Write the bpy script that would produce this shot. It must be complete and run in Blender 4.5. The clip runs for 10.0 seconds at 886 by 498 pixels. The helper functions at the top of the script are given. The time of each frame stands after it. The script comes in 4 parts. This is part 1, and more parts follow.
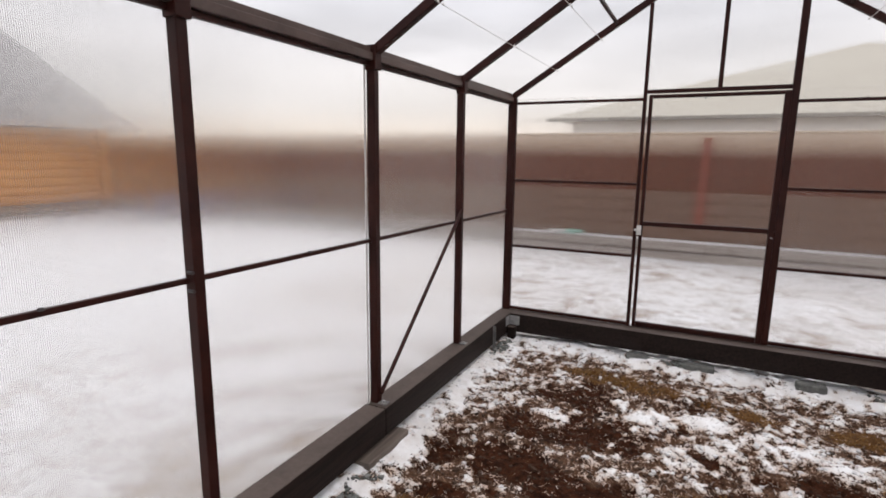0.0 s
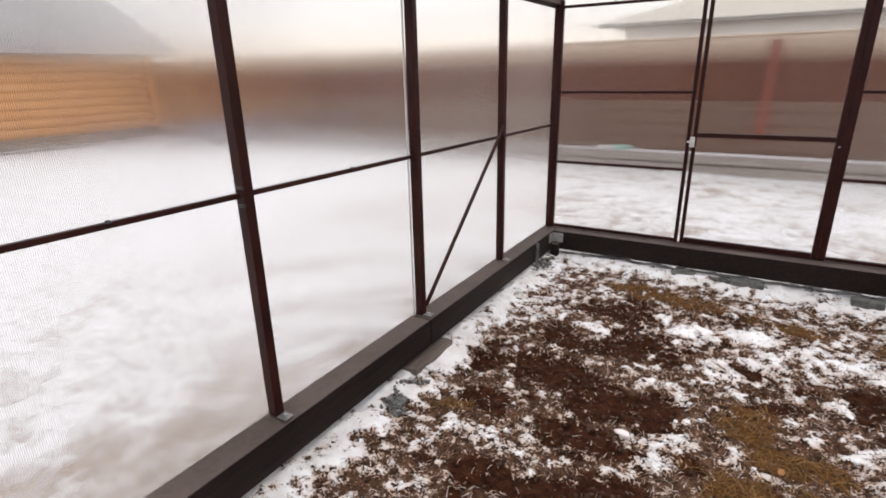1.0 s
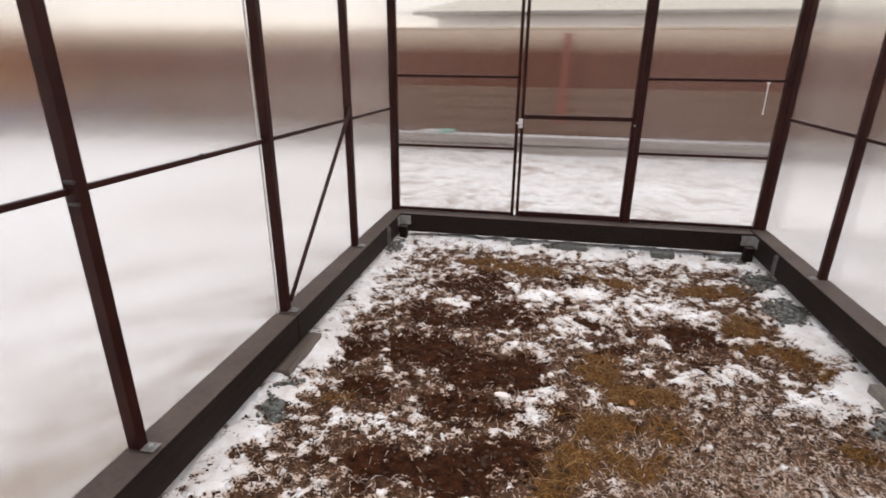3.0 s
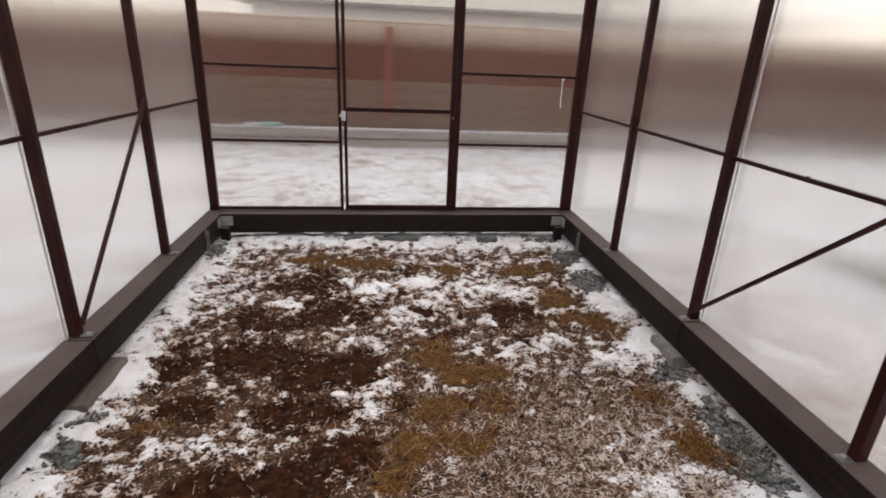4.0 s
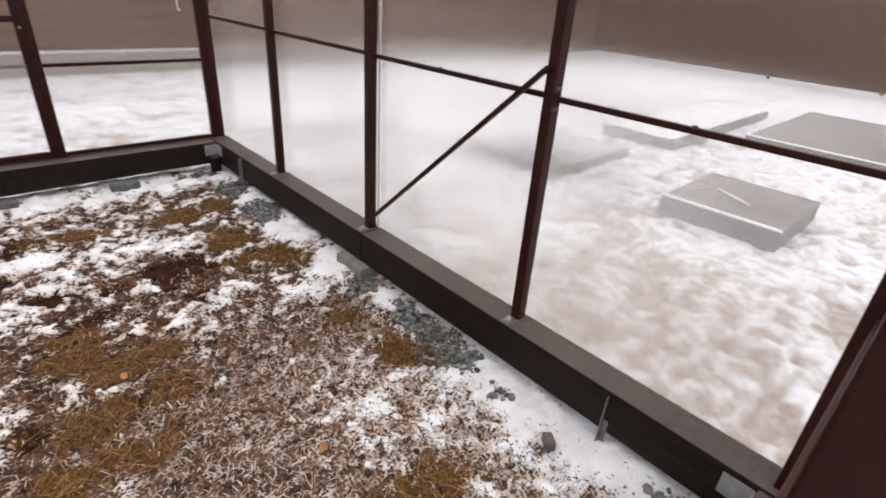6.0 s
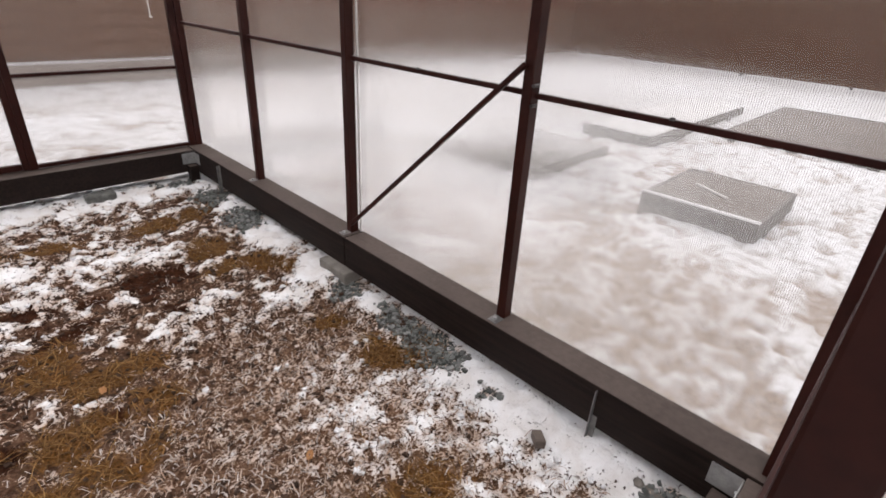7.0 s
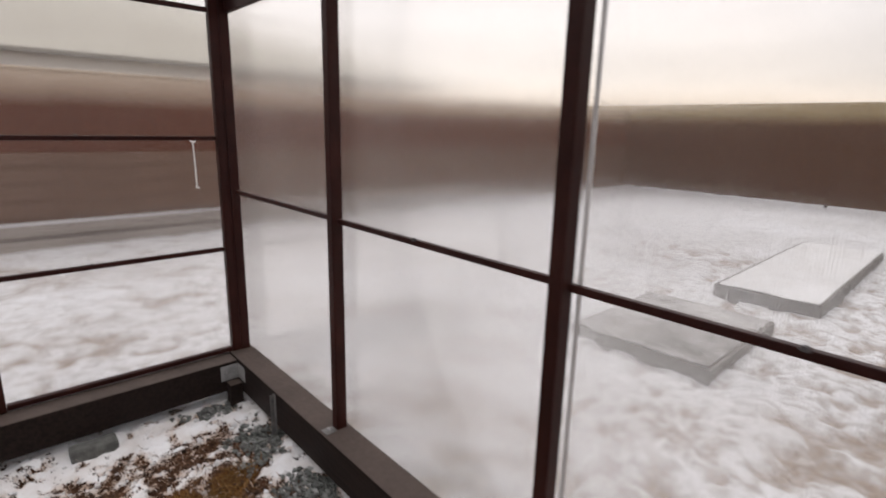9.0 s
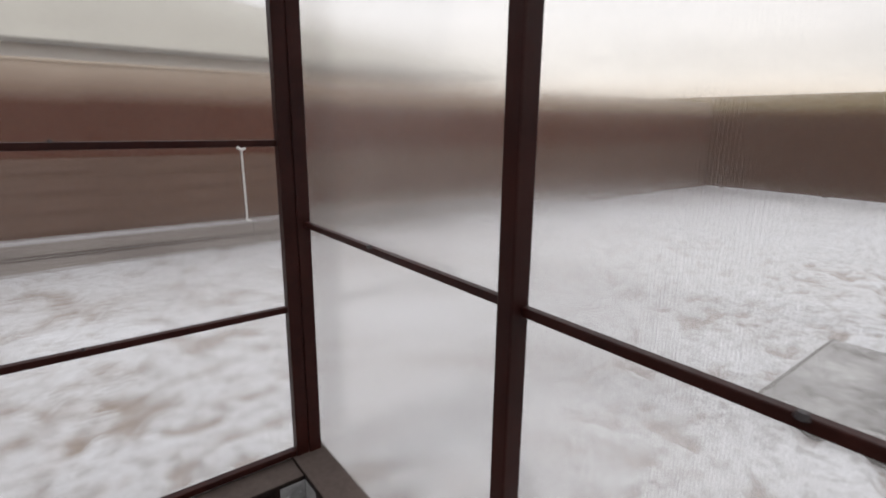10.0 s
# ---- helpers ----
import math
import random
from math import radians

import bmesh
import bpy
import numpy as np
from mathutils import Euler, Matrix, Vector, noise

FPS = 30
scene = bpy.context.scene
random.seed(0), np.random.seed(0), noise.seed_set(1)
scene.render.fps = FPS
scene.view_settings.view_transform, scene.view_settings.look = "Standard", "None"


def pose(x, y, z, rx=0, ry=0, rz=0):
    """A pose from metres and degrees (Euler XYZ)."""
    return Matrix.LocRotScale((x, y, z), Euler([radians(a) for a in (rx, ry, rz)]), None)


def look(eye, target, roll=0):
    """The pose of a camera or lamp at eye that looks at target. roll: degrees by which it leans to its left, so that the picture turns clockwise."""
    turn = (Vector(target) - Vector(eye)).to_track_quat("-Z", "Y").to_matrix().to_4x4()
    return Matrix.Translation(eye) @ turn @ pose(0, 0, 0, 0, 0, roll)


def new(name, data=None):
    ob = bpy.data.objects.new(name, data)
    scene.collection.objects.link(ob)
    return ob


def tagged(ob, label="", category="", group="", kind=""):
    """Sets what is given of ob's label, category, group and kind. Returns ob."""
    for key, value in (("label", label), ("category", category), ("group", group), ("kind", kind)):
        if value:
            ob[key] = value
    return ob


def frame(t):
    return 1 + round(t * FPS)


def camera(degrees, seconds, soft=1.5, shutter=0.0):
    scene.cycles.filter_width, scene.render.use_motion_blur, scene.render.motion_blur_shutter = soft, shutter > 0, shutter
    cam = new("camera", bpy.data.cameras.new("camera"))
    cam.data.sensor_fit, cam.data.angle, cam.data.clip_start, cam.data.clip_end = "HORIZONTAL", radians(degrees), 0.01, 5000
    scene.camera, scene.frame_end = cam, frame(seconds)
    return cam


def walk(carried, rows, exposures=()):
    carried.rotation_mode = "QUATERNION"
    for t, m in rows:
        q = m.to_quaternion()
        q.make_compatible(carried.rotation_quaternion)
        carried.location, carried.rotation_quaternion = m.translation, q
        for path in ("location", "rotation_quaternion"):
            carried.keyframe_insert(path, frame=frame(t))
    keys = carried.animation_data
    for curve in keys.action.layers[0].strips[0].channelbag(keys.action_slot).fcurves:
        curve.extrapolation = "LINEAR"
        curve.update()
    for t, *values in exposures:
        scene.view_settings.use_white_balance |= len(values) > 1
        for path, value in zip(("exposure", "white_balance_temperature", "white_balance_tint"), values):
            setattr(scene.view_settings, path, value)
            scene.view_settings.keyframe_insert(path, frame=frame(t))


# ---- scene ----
cam = camera(81.1, 10.0, 1.7, 0.2)
PATH = [
    (0, (-0.096, -0.07, 1.498), (-0.942, 1.708, 1.145), 0.7),
    (0.5, (-0.09, -0.066, 1.486), (-0.985, 1.657, 1.007), -0.2),
    (1, (-0.079, -0.081, 1.47), (-1.04, 1.551, 0.827), -1.2),
    (1.5, (-0.097, -0.079, 1.464), (-1.074, 1.526, 0.779), -1.7),
    (2, (-0.141, -0.062, 1.461), (-1.066, 1.568, 0.764), -1.8),
    (2.2, (-0.196, -0.049, 1.453), (-0.999, 1.641, 0.748), -0.8),
    (3.3, (-0.282, -0.143, 1.446), (-0.445, 1.723, 0.746), 0.5),
    (3.5, (-0.261, -0.139, 1.458), (-0.298, 1.729, 0.743), 0.9),
    (4, (-0.205, -0.095, 1.44), (0.062, 1.758, 0.738), 2.5),
    (4.5, (-0.158, -0.032, 1.452), (0.268, 1.792, 0.75), 3.1),
    (5, (-0.067, 0.06, 1.419), (0.487, 1.848, 0.714), 1.8),
    (5.5, (0.034, 0.114, 1.381), (0.906, 1.727, 0.583), 2.7),
    (6, (-0.002, 0.119, 1.352), (1.254, 1.381, 0.442), 4.2),
    (6.2, (-0.026, 0.102, 1.337), (1.293, 1.296, 0.423), 4.1),
    (7.3, (0.048, 0.142, 1.335), (1.318, 1.408, 0.451), 2.2),
    (7.5, (0.085, 0.193, 1.341), (1.324, 1.488, 0.452), 1.3),
    (8, (0.154, 0.577, 1.348), (1.465, 1.717, 0.357), -1.0),
    (8.5, (0.257, 0.936, 1.37), (1.708, 2.105, 0.642), 1.2),
    (9, (0.464, 1.436, 1.392), (1.793, 2.858, 0.932), 1.4),
    (9.5, (0.558, 1.962, 1.394), (1.768, 3.485, 0.93), 0.0),
    (10, (0.777, 2.414, 1.378), (1.983, 3.938, 0.905), 0.7),
]
walk(cam, [(t, look(eye, target, roll)) for t, eye, target, roll in PATH], exposures=[(0, 0.40, 6560, 14), (1, 0.60, 6580, 14), (2, 0.64, 6610, 14), (3.5, 0.47, 6720, 14.5), (4.5, 0.25, 6640, 14), (5.5, 0.45, 6590, 14), (6.2, 0.74, 6540, 14), (7.3, 0.52, 6720, 15.5), (7.5, 0.54, 6720, 15.5), (8, 0.80, 6660, 14), (8.5, 0.50, 6760, 15), (9.2, 0.12, 6640, 14.5), (10, 0.10, 6450, 12)])


def part(name, bm, material, parent=None, label="", smooth=False):
    """Link a bmesh as one mesh object, under a thing where one is given."""
    me = bpy.data.meshes.new(name)
    bm.to_mesh(me)
    bm.free()
    return link(name, me, material, parent, label, smooth)


def link(name, me, material, parent=None, label="", smooth=False):
    if not me.materials:
        me.materials.append(material)
    if smooth:
        me.polygons.foreach_set("use_smooth", [True] * len(me.polygons))
    ob = new(name, me)
    if parent is not None:
        ob.parent = parent
    if label:
        tagged(ob, label)
    return ob


def box(lo, hi, bevel=0.0, bm=None):
    """A box between two corners, its edges rounded by bevel."""
    bm = bm or bmesh.new()
    lo, hi = Vector(lo), Vector(hi)
    made = bmesh.ops.create_cube(bm, size=1.0, matrix=Matrix.LocRotScale((lo + hi) / 2, None, hi - lo))
    if bevel:
        edges = list({e for v in made["verts"] for e in v.link_edges})
        bmesh.ops.bevel(bm, geom=edges, offset=bevel, segments=2, affect="EDGES", profile=0.6)
    return bm


def bar(a, b, w, h, up=(0, 0, 1), bevel=0.003, bm=None):
    """A tube of w by h that runs from a to b; h lies along up."""
    bm = bm or bmesh.new()
    a, b = Vector(a), Vector(b)
    along = (b - a).normalized()
    side = along.cross(Vector(up)).normalized()
    top = side.cross(along)
    turn = Matrix((side, along, top)).transposed().to_4x4()
    made = bmesh.ops.create_cube(bm, size=1.0)
    size = Matrix.Diagonal((w, (b - a).length, h, 1))
    if bevel:
        bmesh.ops.transform(bm, matrix=size, verts=made["verts"])
        edges = list({e for v in made["verts"] for e in v.link_edges})
        out = bmesh.ops.bevel(bm, geom=edges, offset=bevel, segments=2, affect="EDGES", profile=0.6)
        verts = list({v for v in out["verts"]} | {v for v in made["verts"] if v.is_valid})
        bmesh.ops.transform(bm, matrix=Matrix.Translation((a + b) / 2) @ turn, verts=verts)
    else:
        bmesh.ops.transform(bm, matrix=Matrix.Translation((a + b) / 2) @ turn @ size, verts=made["verts"])
    return bm


def rod(points, radius, sides=8, bm=None):
    """A round rod through the points."""
    bm = bm or bmesh.new()
    for a, b in zip(points[:-1], points[1:]):
        a, b = Vector(a), Vector(b)
        turn = (b - a).to_track_quat("Z", "Y").to_matrix().to_4x4()
        bmesh.ops.create_cone(bm, cap_ends=True, segments=sides, radius1=radius, radius2=radius, depth=(b - a).length + radius,
                              matrix=Matrix.Translation((a + b) / 2) @ turn)
    return bm


def empty(name, at=(0, 0, 0)):
    ob = new(name)
    ob.location = at
    ob.empty_display_size = 0.1
    return ob


# value noise on arrays, for the ground
def hash2(i, j, seed):
    n = np.sin(i * 127.1 + j * 311.7 + seed * 74.7) * 43758.5453
    return n - np.floor(n)


def vnoise(x, y, seed):
    i, j = np.floor(x), np.floor(y)
    u, v = x - i, y - j
    u, v = u * u * (3 - 2 * u), v * v * (3 - 2 * v)
    return ((hash2(i, j, seed) * (1 - u) + hash2(i + 1, j, seed) * u) * (1 - v)
            + (hash2(i, j + 1, seed) * (1 - u) + hash2(i + 1, j + 1, seed) * u) * v)


def fbm(x, y, seed, octaves=4):
    total, size, weight = 0, 1.0, 0.0
    for k in range(octaves):
        total = total + size * vnoise(x * 2 ** k, y * 2 ** k, seed + k * 3)
        weight += size
        size *= 0.55
    return total / weight


def step(a, b, x):
    t = np.clip((x - a) / (b - a), 0, 1)
    return t * t * (3 - 2 * t)


# ---- world and light ----
world = bpy.data.worlds.new("world")
scene.world = world
world.use_nodes = True
wn, wl = world.node_tree.nodes, world.node_tree.links
wn.clear()
SUN_EL, SUN_AZ = 18.0, 70.0
sky = wn.new("ShaderNodeTexSky")
sky.sky_type, sky.sun_disc = "NISHITA", False
sky.sun_elevation, sky.sun_rotation = radians(SUN_EL), radians(SUN_AZ)
wco = wn.new("ShaderNodeTexCoord")
wsep = wn.new("ShaderNodeSeparateXYZ")
wl.new(wco.outputs["Generated"], wsep.inputs[0])
ramp = wn.new("ShaderNodeValToRGB")
wl.new(wsep.outputs["Z"], ramp.inputs[0])
ramp.color_ramp.elements[0].position, ramp.color_ramp.elements[0].color = 0.0, (0.47, 0.41, 0.34, 1)
ramp.color_ramp.elements[1].position, ramp.color_ramp.elements[1].color = 1.0, (1.0, 1.0, 1.0, 1)
mid = ramp.color_ramp.elements.new(0.09)
mid.color = (0.43, 0.424, 0.412, 1)
mid = ramp.color_ramp.elements.new(0.38)
mid.color = (0.40, 0.425, 0.468, 1)
wmap = wn.new("ShaderNodeMapping")
wmap.inputs["Scale"].default_value = (1.2, 1.2, 7.0)
wl.new(wco.outputs["Generated"], wmap.inputs[0])
wnoise = wn.new("ShaderNodeTexNoise")
wnoise.inputs["Scale"].default_value, wnoise.inputs["Detail"].default_value = 2.2, 6
wl.new(wmap.outputs[0], wnoise.inputs["Vector"])
wr2 = wn.new("ShaderNodeMapRange")
wr2.inputs[1].default_value, wr2.inputs[2].default_value, wr2.inputs[3].default_value, wr2.inputs[4].default_value = 0.32, 0.68, 0.80, 1.08
wl.new(wnoise.outputs[0], wr2.inputs[0])
cloud = wn.new("ShaderNodeMix")
cloud.data_type, cloud.blend_type = "RGBA", "MULTIPLY"
cloud.inputs[0].default_value = 1.0
wl.new(ramp.outputs[0], cloud.inputs[6])
wl.new(wr2.outputs[0], cloud.inputs[7])
bg_cloud, bg_sky, wadd, wout = wn.new("ShaderNodeBackground"), wn.new("ShaderNodeBackground"), wn.new("ShaderNodeAddShader"), wn.new("ShaderNodeOutputWorld")
bg_cloud.inputs[1].default_value, bg_sky.inputs[1].default_value = 1.66, 0.003
wl.new(cloud.outputs[2], bg_cloud.inputs[0])
wl.new(sky.outputs[0], bg_sky.inputs[0])
wl.new(bg_cloud.outputs[0], wadd.inputs[0])
wl.new(bg_sky.outputs[0], wadd.inputs[1])
wl.new(wadd.outputs[0], wout.inputs[0])
sun = new("sun", bpy.data.lights.new("sun", "SUN"))
sun.data.energy, sun.data.angle, sun.data.color = 0.5, radians(110), (1.0, 0.92, 0.82)
az, el = radians(SUN_AZ), radians(SUN_EL)
sun.matrix_world = look((math.sin(az) * math.cos(el) * 30, math.cos(az) * math.cos(el) * 30, math.sin(el) * 30), (0, 0, 0))


# ---- materials ----
class Mat:
    """A node material with a Principled shader and a few shortcuts."""

    def __init__(self, name, rough=0.6, metal=0.0, spec=0.5):
        self.m = bpy.data.materials.new(name)
        self.m.use_nodes = True
        self.n, self.l = self.m.node_tree.nodes, self.m.node_tree.links
        self.p = self.n["Principled BSDF"]
        self.out = self.n["Material Output"]
        self.p.inputs["Roughness"].default_value = rough
        self.p.inputs["Metallic"].default_value = metal
        self.p.inputs["Specular IOR Level"].default_value = spec
        self.co = self.n.new("ShaderNodeTexCoord").outputs["Object"]

    def noise(self, scale, detail=4, stretch=(1, 1, 1), rough=0.55):
        mp = self.n.new("ShaderNodeMapping")
        mp.inputs["Scale"].default_value = stretch
        self.l.new(self.co, mp.inputs[0])
        t = self.n.new("ShaderNodeTexNoise")
        t.inputs["Scale"].default_value, t.inputs["Detail"].default_value, t.inputs["Roughness"].default_value = scale, detail, rough
        self.l.new(mp.outputs[0], t.inputs["Vector"])
        return t.outputs[0]

    def range(self, v, a, b, c=0.0, d=1.0):
        r = self.n.new("ShaderNodeMapRange")
        for k, x in enumerate((a, b, c, d)):
            r.inputs[k + 1].default_value = x
        self.l.new(v, r.inputs[0])
        return r.outputs[0]

    def put(self, socket, v):
        if isinstance(v, tuple):
            socket.default_value = (*v, 1) if len(v) == 3 else v
        elif isinstance(v, (int, float)):
            socket.default_value = v
        else:
            self.l.new(v, socket)

    def mix(self, f, a, b, blend="MIX"):
        x = self.n.new("ShaderNodeMix")
        x.data_type, x.blend_type = "RGBA", blend
        self.put(x.inputs[0], f)
        self.put(x.inputs[6], a)
        self.put(x.inputs[7], b)
        return x.outputs[2]

    def math(self, op, a, b=0.0):
        x = self.n.new("ShaderNodeMath")
        x.operation = op
        self.put(x.inputs[0], a)
        self.put(x.inputs[1], b)
        return x.outputs[0]

    def attr(self, name):
        a = self.n.new("ShaderNodeAttribute")
        a.attribute_name = name
        return a

    def color(self, v):
        self.put(self.p.inputs["Base Color"], v)
        return self

    def rough(self, v):
        self.put(self.p.inputs["Roughness"], v)
        return self

    def bump(self, v, strength, distance=0.01):
        b = self.n.new("ShaderNodeBump")
        b.inputs["Strength"].default_value, b.inputs["Distance"].default_value = strength, distance
        self.l.new(v, b.inputs["Height"])
        self.l.new(b.outputs[0], self.p.inputs["Normal"])
        return self


def speckled(name, a, b, scale, rough=0.6, fine=None, metal=0.0, spec=0.5, stretch=(1, 1, 1), relief=0.15):
    """A surface between two colours, at a coarse and a fine scale."""
    m = Mat(name, rough, metal, spec)
    big, small = m.noise(scale, 5, stretch), m.noise(fine or scale * 9, 3, stretch)
    f = m.math("ADD", m.math("MULTIPLY", m.range(big, 0.35, 0.65), 0.65), m.math("MULTIPLY", m.range(small, 0.3, 0.7), 0.35))
    m.color(m.mix(f, a, b)).rough(m.range(small, 0.2, 0.8, rough - 0.1, rough + 0.1))
    return m.bump(small, relief, 0.004).m


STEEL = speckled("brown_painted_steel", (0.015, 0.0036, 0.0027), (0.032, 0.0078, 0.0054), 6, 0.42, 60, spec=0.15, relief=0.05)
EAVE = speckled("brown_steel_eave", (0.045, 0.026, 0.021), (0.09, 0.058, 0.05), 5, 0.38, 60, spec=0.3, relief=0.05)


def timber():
    """Stained timber, slightly dusty; sky light on its upper side is painted in as paler grey."""
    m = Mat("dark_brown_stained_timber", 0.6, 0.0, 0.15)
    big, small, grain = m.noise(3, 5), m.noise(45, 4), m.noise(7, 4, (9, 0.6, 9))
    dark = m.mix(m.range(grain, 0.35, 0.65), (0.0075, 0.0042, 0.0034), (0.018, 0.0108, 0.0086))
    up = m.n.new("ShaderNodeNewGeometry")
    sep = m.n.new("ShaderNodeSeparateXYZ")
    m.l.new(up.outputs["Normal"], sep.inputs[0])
    top_tone = m.math("MULTIPLY", m.range(sep.outputs["Z"], 0.6, 0.95), m.range(m.math("ADD", big, m.math("MULTIPLY", small, 0.5)), 0.45, 0.95, 0.45, 1.0))
    m.color(m.mix(top_tone, dark, (0.092, 0.070, 0.060)))
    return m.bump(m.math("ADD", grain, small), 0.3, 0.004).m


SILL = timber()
ZINC = speckled("galvanised_steel", (0.24, 0.24, 0.235), (0.42, 0.415, 0.41), 25, 0.45, 150, metal=0.5, relief=0.1)
DULL = speckled("dull_weathered_metal", (0.10, 0.10, 0.10), (0.25, 0.24, 0.23), 30, 0.5, 200, metal=0.5)
DARK = speckled("dark_screw_rubber", (0.015, 0.012, 0.012), (0.04, 0.03, 0.03), 60, 0.5)
CONCRETE = speckled("concrete", (0.12, 0.105, 0.09), (0.24, 0.22, 0.195), 14, 0.85, 120, relief=0.5)
OLD_WOOD = speckled("weathered_grey_wood", (0.19, 0.155, 0.135), (0.36, 0.315, 0.285), 4, 0.8, 30, stretch=(0.25, 6, 6), relief=0.4)
STONE_DARK = speckled("dark_grey_stone", (0.06, 0.06, 0.055), (0.15, 0.15, 0.14), 30, 0.8, 150, relief=0.4)
WET_WOOD = speckled("wet_brown_board", (0.07, 0.05, 0.04), (0.15, 0.12, 0.10), 6, 0.6, 40, stretch=(5, 0.4, 5), relief=0.4)
WHITE = speckled("white_plastic", (0.50, 0.48, 0.46), (0.64, 0.62, 0.60), 20, 0.4)
TWINE = speckled("white_twine", (0.55, 0.53, 0.50), (0.75, 0.73, 0.70), 80, 0.8)
FENCE_GREY = speckled("grey_brown_boards", (0.095, 0.052, 0.035), (0.185, 0.118, 0.086), 1.3, 0.7, 6, spec=0.1, stretch=(0.25, 1, 5), relief=0.1)


def pale_top(name, low, high, z0, z1, scale):
    """Painted steel whose colour grows paler towards its upper edge."""
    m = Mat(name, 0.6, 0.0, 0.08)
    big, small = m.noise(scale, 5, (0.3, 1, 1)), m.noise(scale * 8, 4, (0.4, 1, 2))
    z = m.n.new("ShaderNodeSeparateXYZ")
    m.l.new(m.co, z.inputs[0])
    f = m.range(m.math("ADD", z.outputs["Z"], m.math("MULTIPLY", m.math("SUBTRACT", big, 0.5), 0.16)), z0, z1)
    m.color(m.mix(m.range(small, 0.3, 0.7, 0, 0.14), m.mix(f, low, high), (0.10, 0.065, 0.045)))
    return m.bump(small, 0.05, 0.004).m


# the pale upper edge is sky light spread by the sheets, put in as colour
FENCE_HAZED = pale_top("red_brown_steel_hazed_top", (0.108, 0.039, 0.022), (0.56, 0.45, 0.35), 1.50, 1.86, 0.9)
FENCE_EAST = pale_top("brown_steel_olive_top", (0.078, 0.033, 0.015), (0.29, 0.215, 0.115), 1.58, 1.80, 0.8)
# the cap rail is lightened with the same painted-in sky light
FENCE_TOP = speckled("pale_tan_boards", (0.48, 0.39, 0.30), (0.58, 0.48, 0.38), 0.8, 0.7, 6, spec=0.08, stretch=(0.3, 1, 2), relief=0.05)
RED = speckled("red_painted_board", (0.17, 0.036, 0.018), (0.23, 0.05, 0.024), 3, 0.5)
ORANGE = speckled("fresh_orange_logs", (0.50, 0.22, 0.07), (0.68, 0.36, 0.13), 1.2, 0.6, 9, stretch=(0.3, 1, 3))
PALE = speckled("pale_siding", (0.82, 0.77, 0.70), (0.88, 0.84, 0.78), 0.6, 0.7, 6)
SNOWY = speckled("thin_snow_on_roof", (0.36, 0.335, 0.285), (0.43, 0.405, 0.35), 0.5, 0.8, 5)
PALE_GREY = speckled("grey_eave_boards", (0.26, 0.24, 0.21), (0.33, 0.305, 0.27), 0.8, 0.7, 8)
GREYROOF = speckled("grey_roof_sheet", (0.15, 0.145, 0.15), (0.24, 0.235, 0.24), 0.8, 0.6, 8)
BLUE = speckled("blue_plastic", (0.12, 0.15, 0.28), (0.18, 0.22, 0.38), 3, 0.4)
GREEN = speckled("green_plastic", (0.20, 0.40, 0.33), (0.28, 0.48, 0.41), 8, 0.3)
BED_SOIL = speckled("dark_film_with_soil", (0.10, 0.083, 0.07), (0.16, 0.137, 0.118), 4, 0.75, 30, spec=0.2, relief=0.4)
BED_PATCHY = speckled("soil_half_under_snow", (0.08, 0.072, 0.064), (0.44, 0.43, 0.42), 3.5, 0.75, 20, relief=0.4)
SNOWY_BED = speckled("clean_snow_in_bed", (0.55, 0.54, 0.53), (0.66, 0.66, 0.66), 5, 0.7, 25, relief=0.4)
BED_BOARD = speckled("grey_bed_board", (0.085, 0.075, 0.065), (0.14, 0.127, 0.112), 3, 0.8, 25, stretch=(0.3, 1, 5))
LEAF = speckled("dry_orange_leaf", (0.24, 0.10, 0.03), (0.36, 0.17, 0.06), 40, 0.7)
PAPER = speckled("pinkish_white_scrap", (0.70, 0.60, 0.58), (0.82, 0.76, 0.74), 40, 0.6)


def sideways(m, spread_, lift_):
    """The surface normal, tilted at random along the sheet as by fine upright ribs."""
    geo = m.n.new("ShaderNodeNewGeometry")
    scale = m.n.new("ShaderNodeVectorMath")
    scale.operation = "SCALE"
    m.l.new(m.co, scale.inputs[0])
    scale.inputs["Scale"].default_value = 3000.0
    wn_ = m.n.new("ShaderNodeTexWhiteNoise")
    m.l.new(scale.outputs[0], wn_.inputs["Vector"])
    sep = m.n.new("ShaderNodeSeparateColor")
    m.l.new(wn_.outputs["Color"], sep.inputs[0])
    cross = m.n.new("ShaderNodeVectorMath")
    cross.operation = "CROSS_PRODUCT"
    m.l.new(geo.outputs["Normal"], cross.inputs[0])
    cross.inputs[1].default_value = (0, 0, 1)
    amount = m.range(sep.outputs[0], 0, 1, -spread_, spread_)
    lift = m.range(sep.outputs[1], 0, 1, -lift_, lift_)
    s1 = m.n.new("ShaderNodeVectorMath")
    s1.operation = "SCALE"
    m.l.new(cross.outputs[0], s1.inputs[0])
    m.l.new(amount, s1.inputs["Scale"])
    up = m.n.new("ShaderNodeCombineXYZ")
    m.l.new(lift, up.inputs[2])
    add, add2, nrm = m.n.new("ShaderNodeVectorMath"), m.n.new("ShaderNodeVectorMath"), m.n.new("ShaderNodeVectorMath")
    nrm.operation = "NORMALIZE"
    m.l.new(geo.outputs["Normal"], add.inputs[0])
    m.l.new(s1.outputs[0], add.inputs[1])
    m.l.new(add.outputs[0], add2.inputs[0])
    m.l.new(up.outputs[0], add2.inputs[1])
    m.l.new(add2.outputs[0], nrm.inputs[0])
    return nrm.outputs[0]


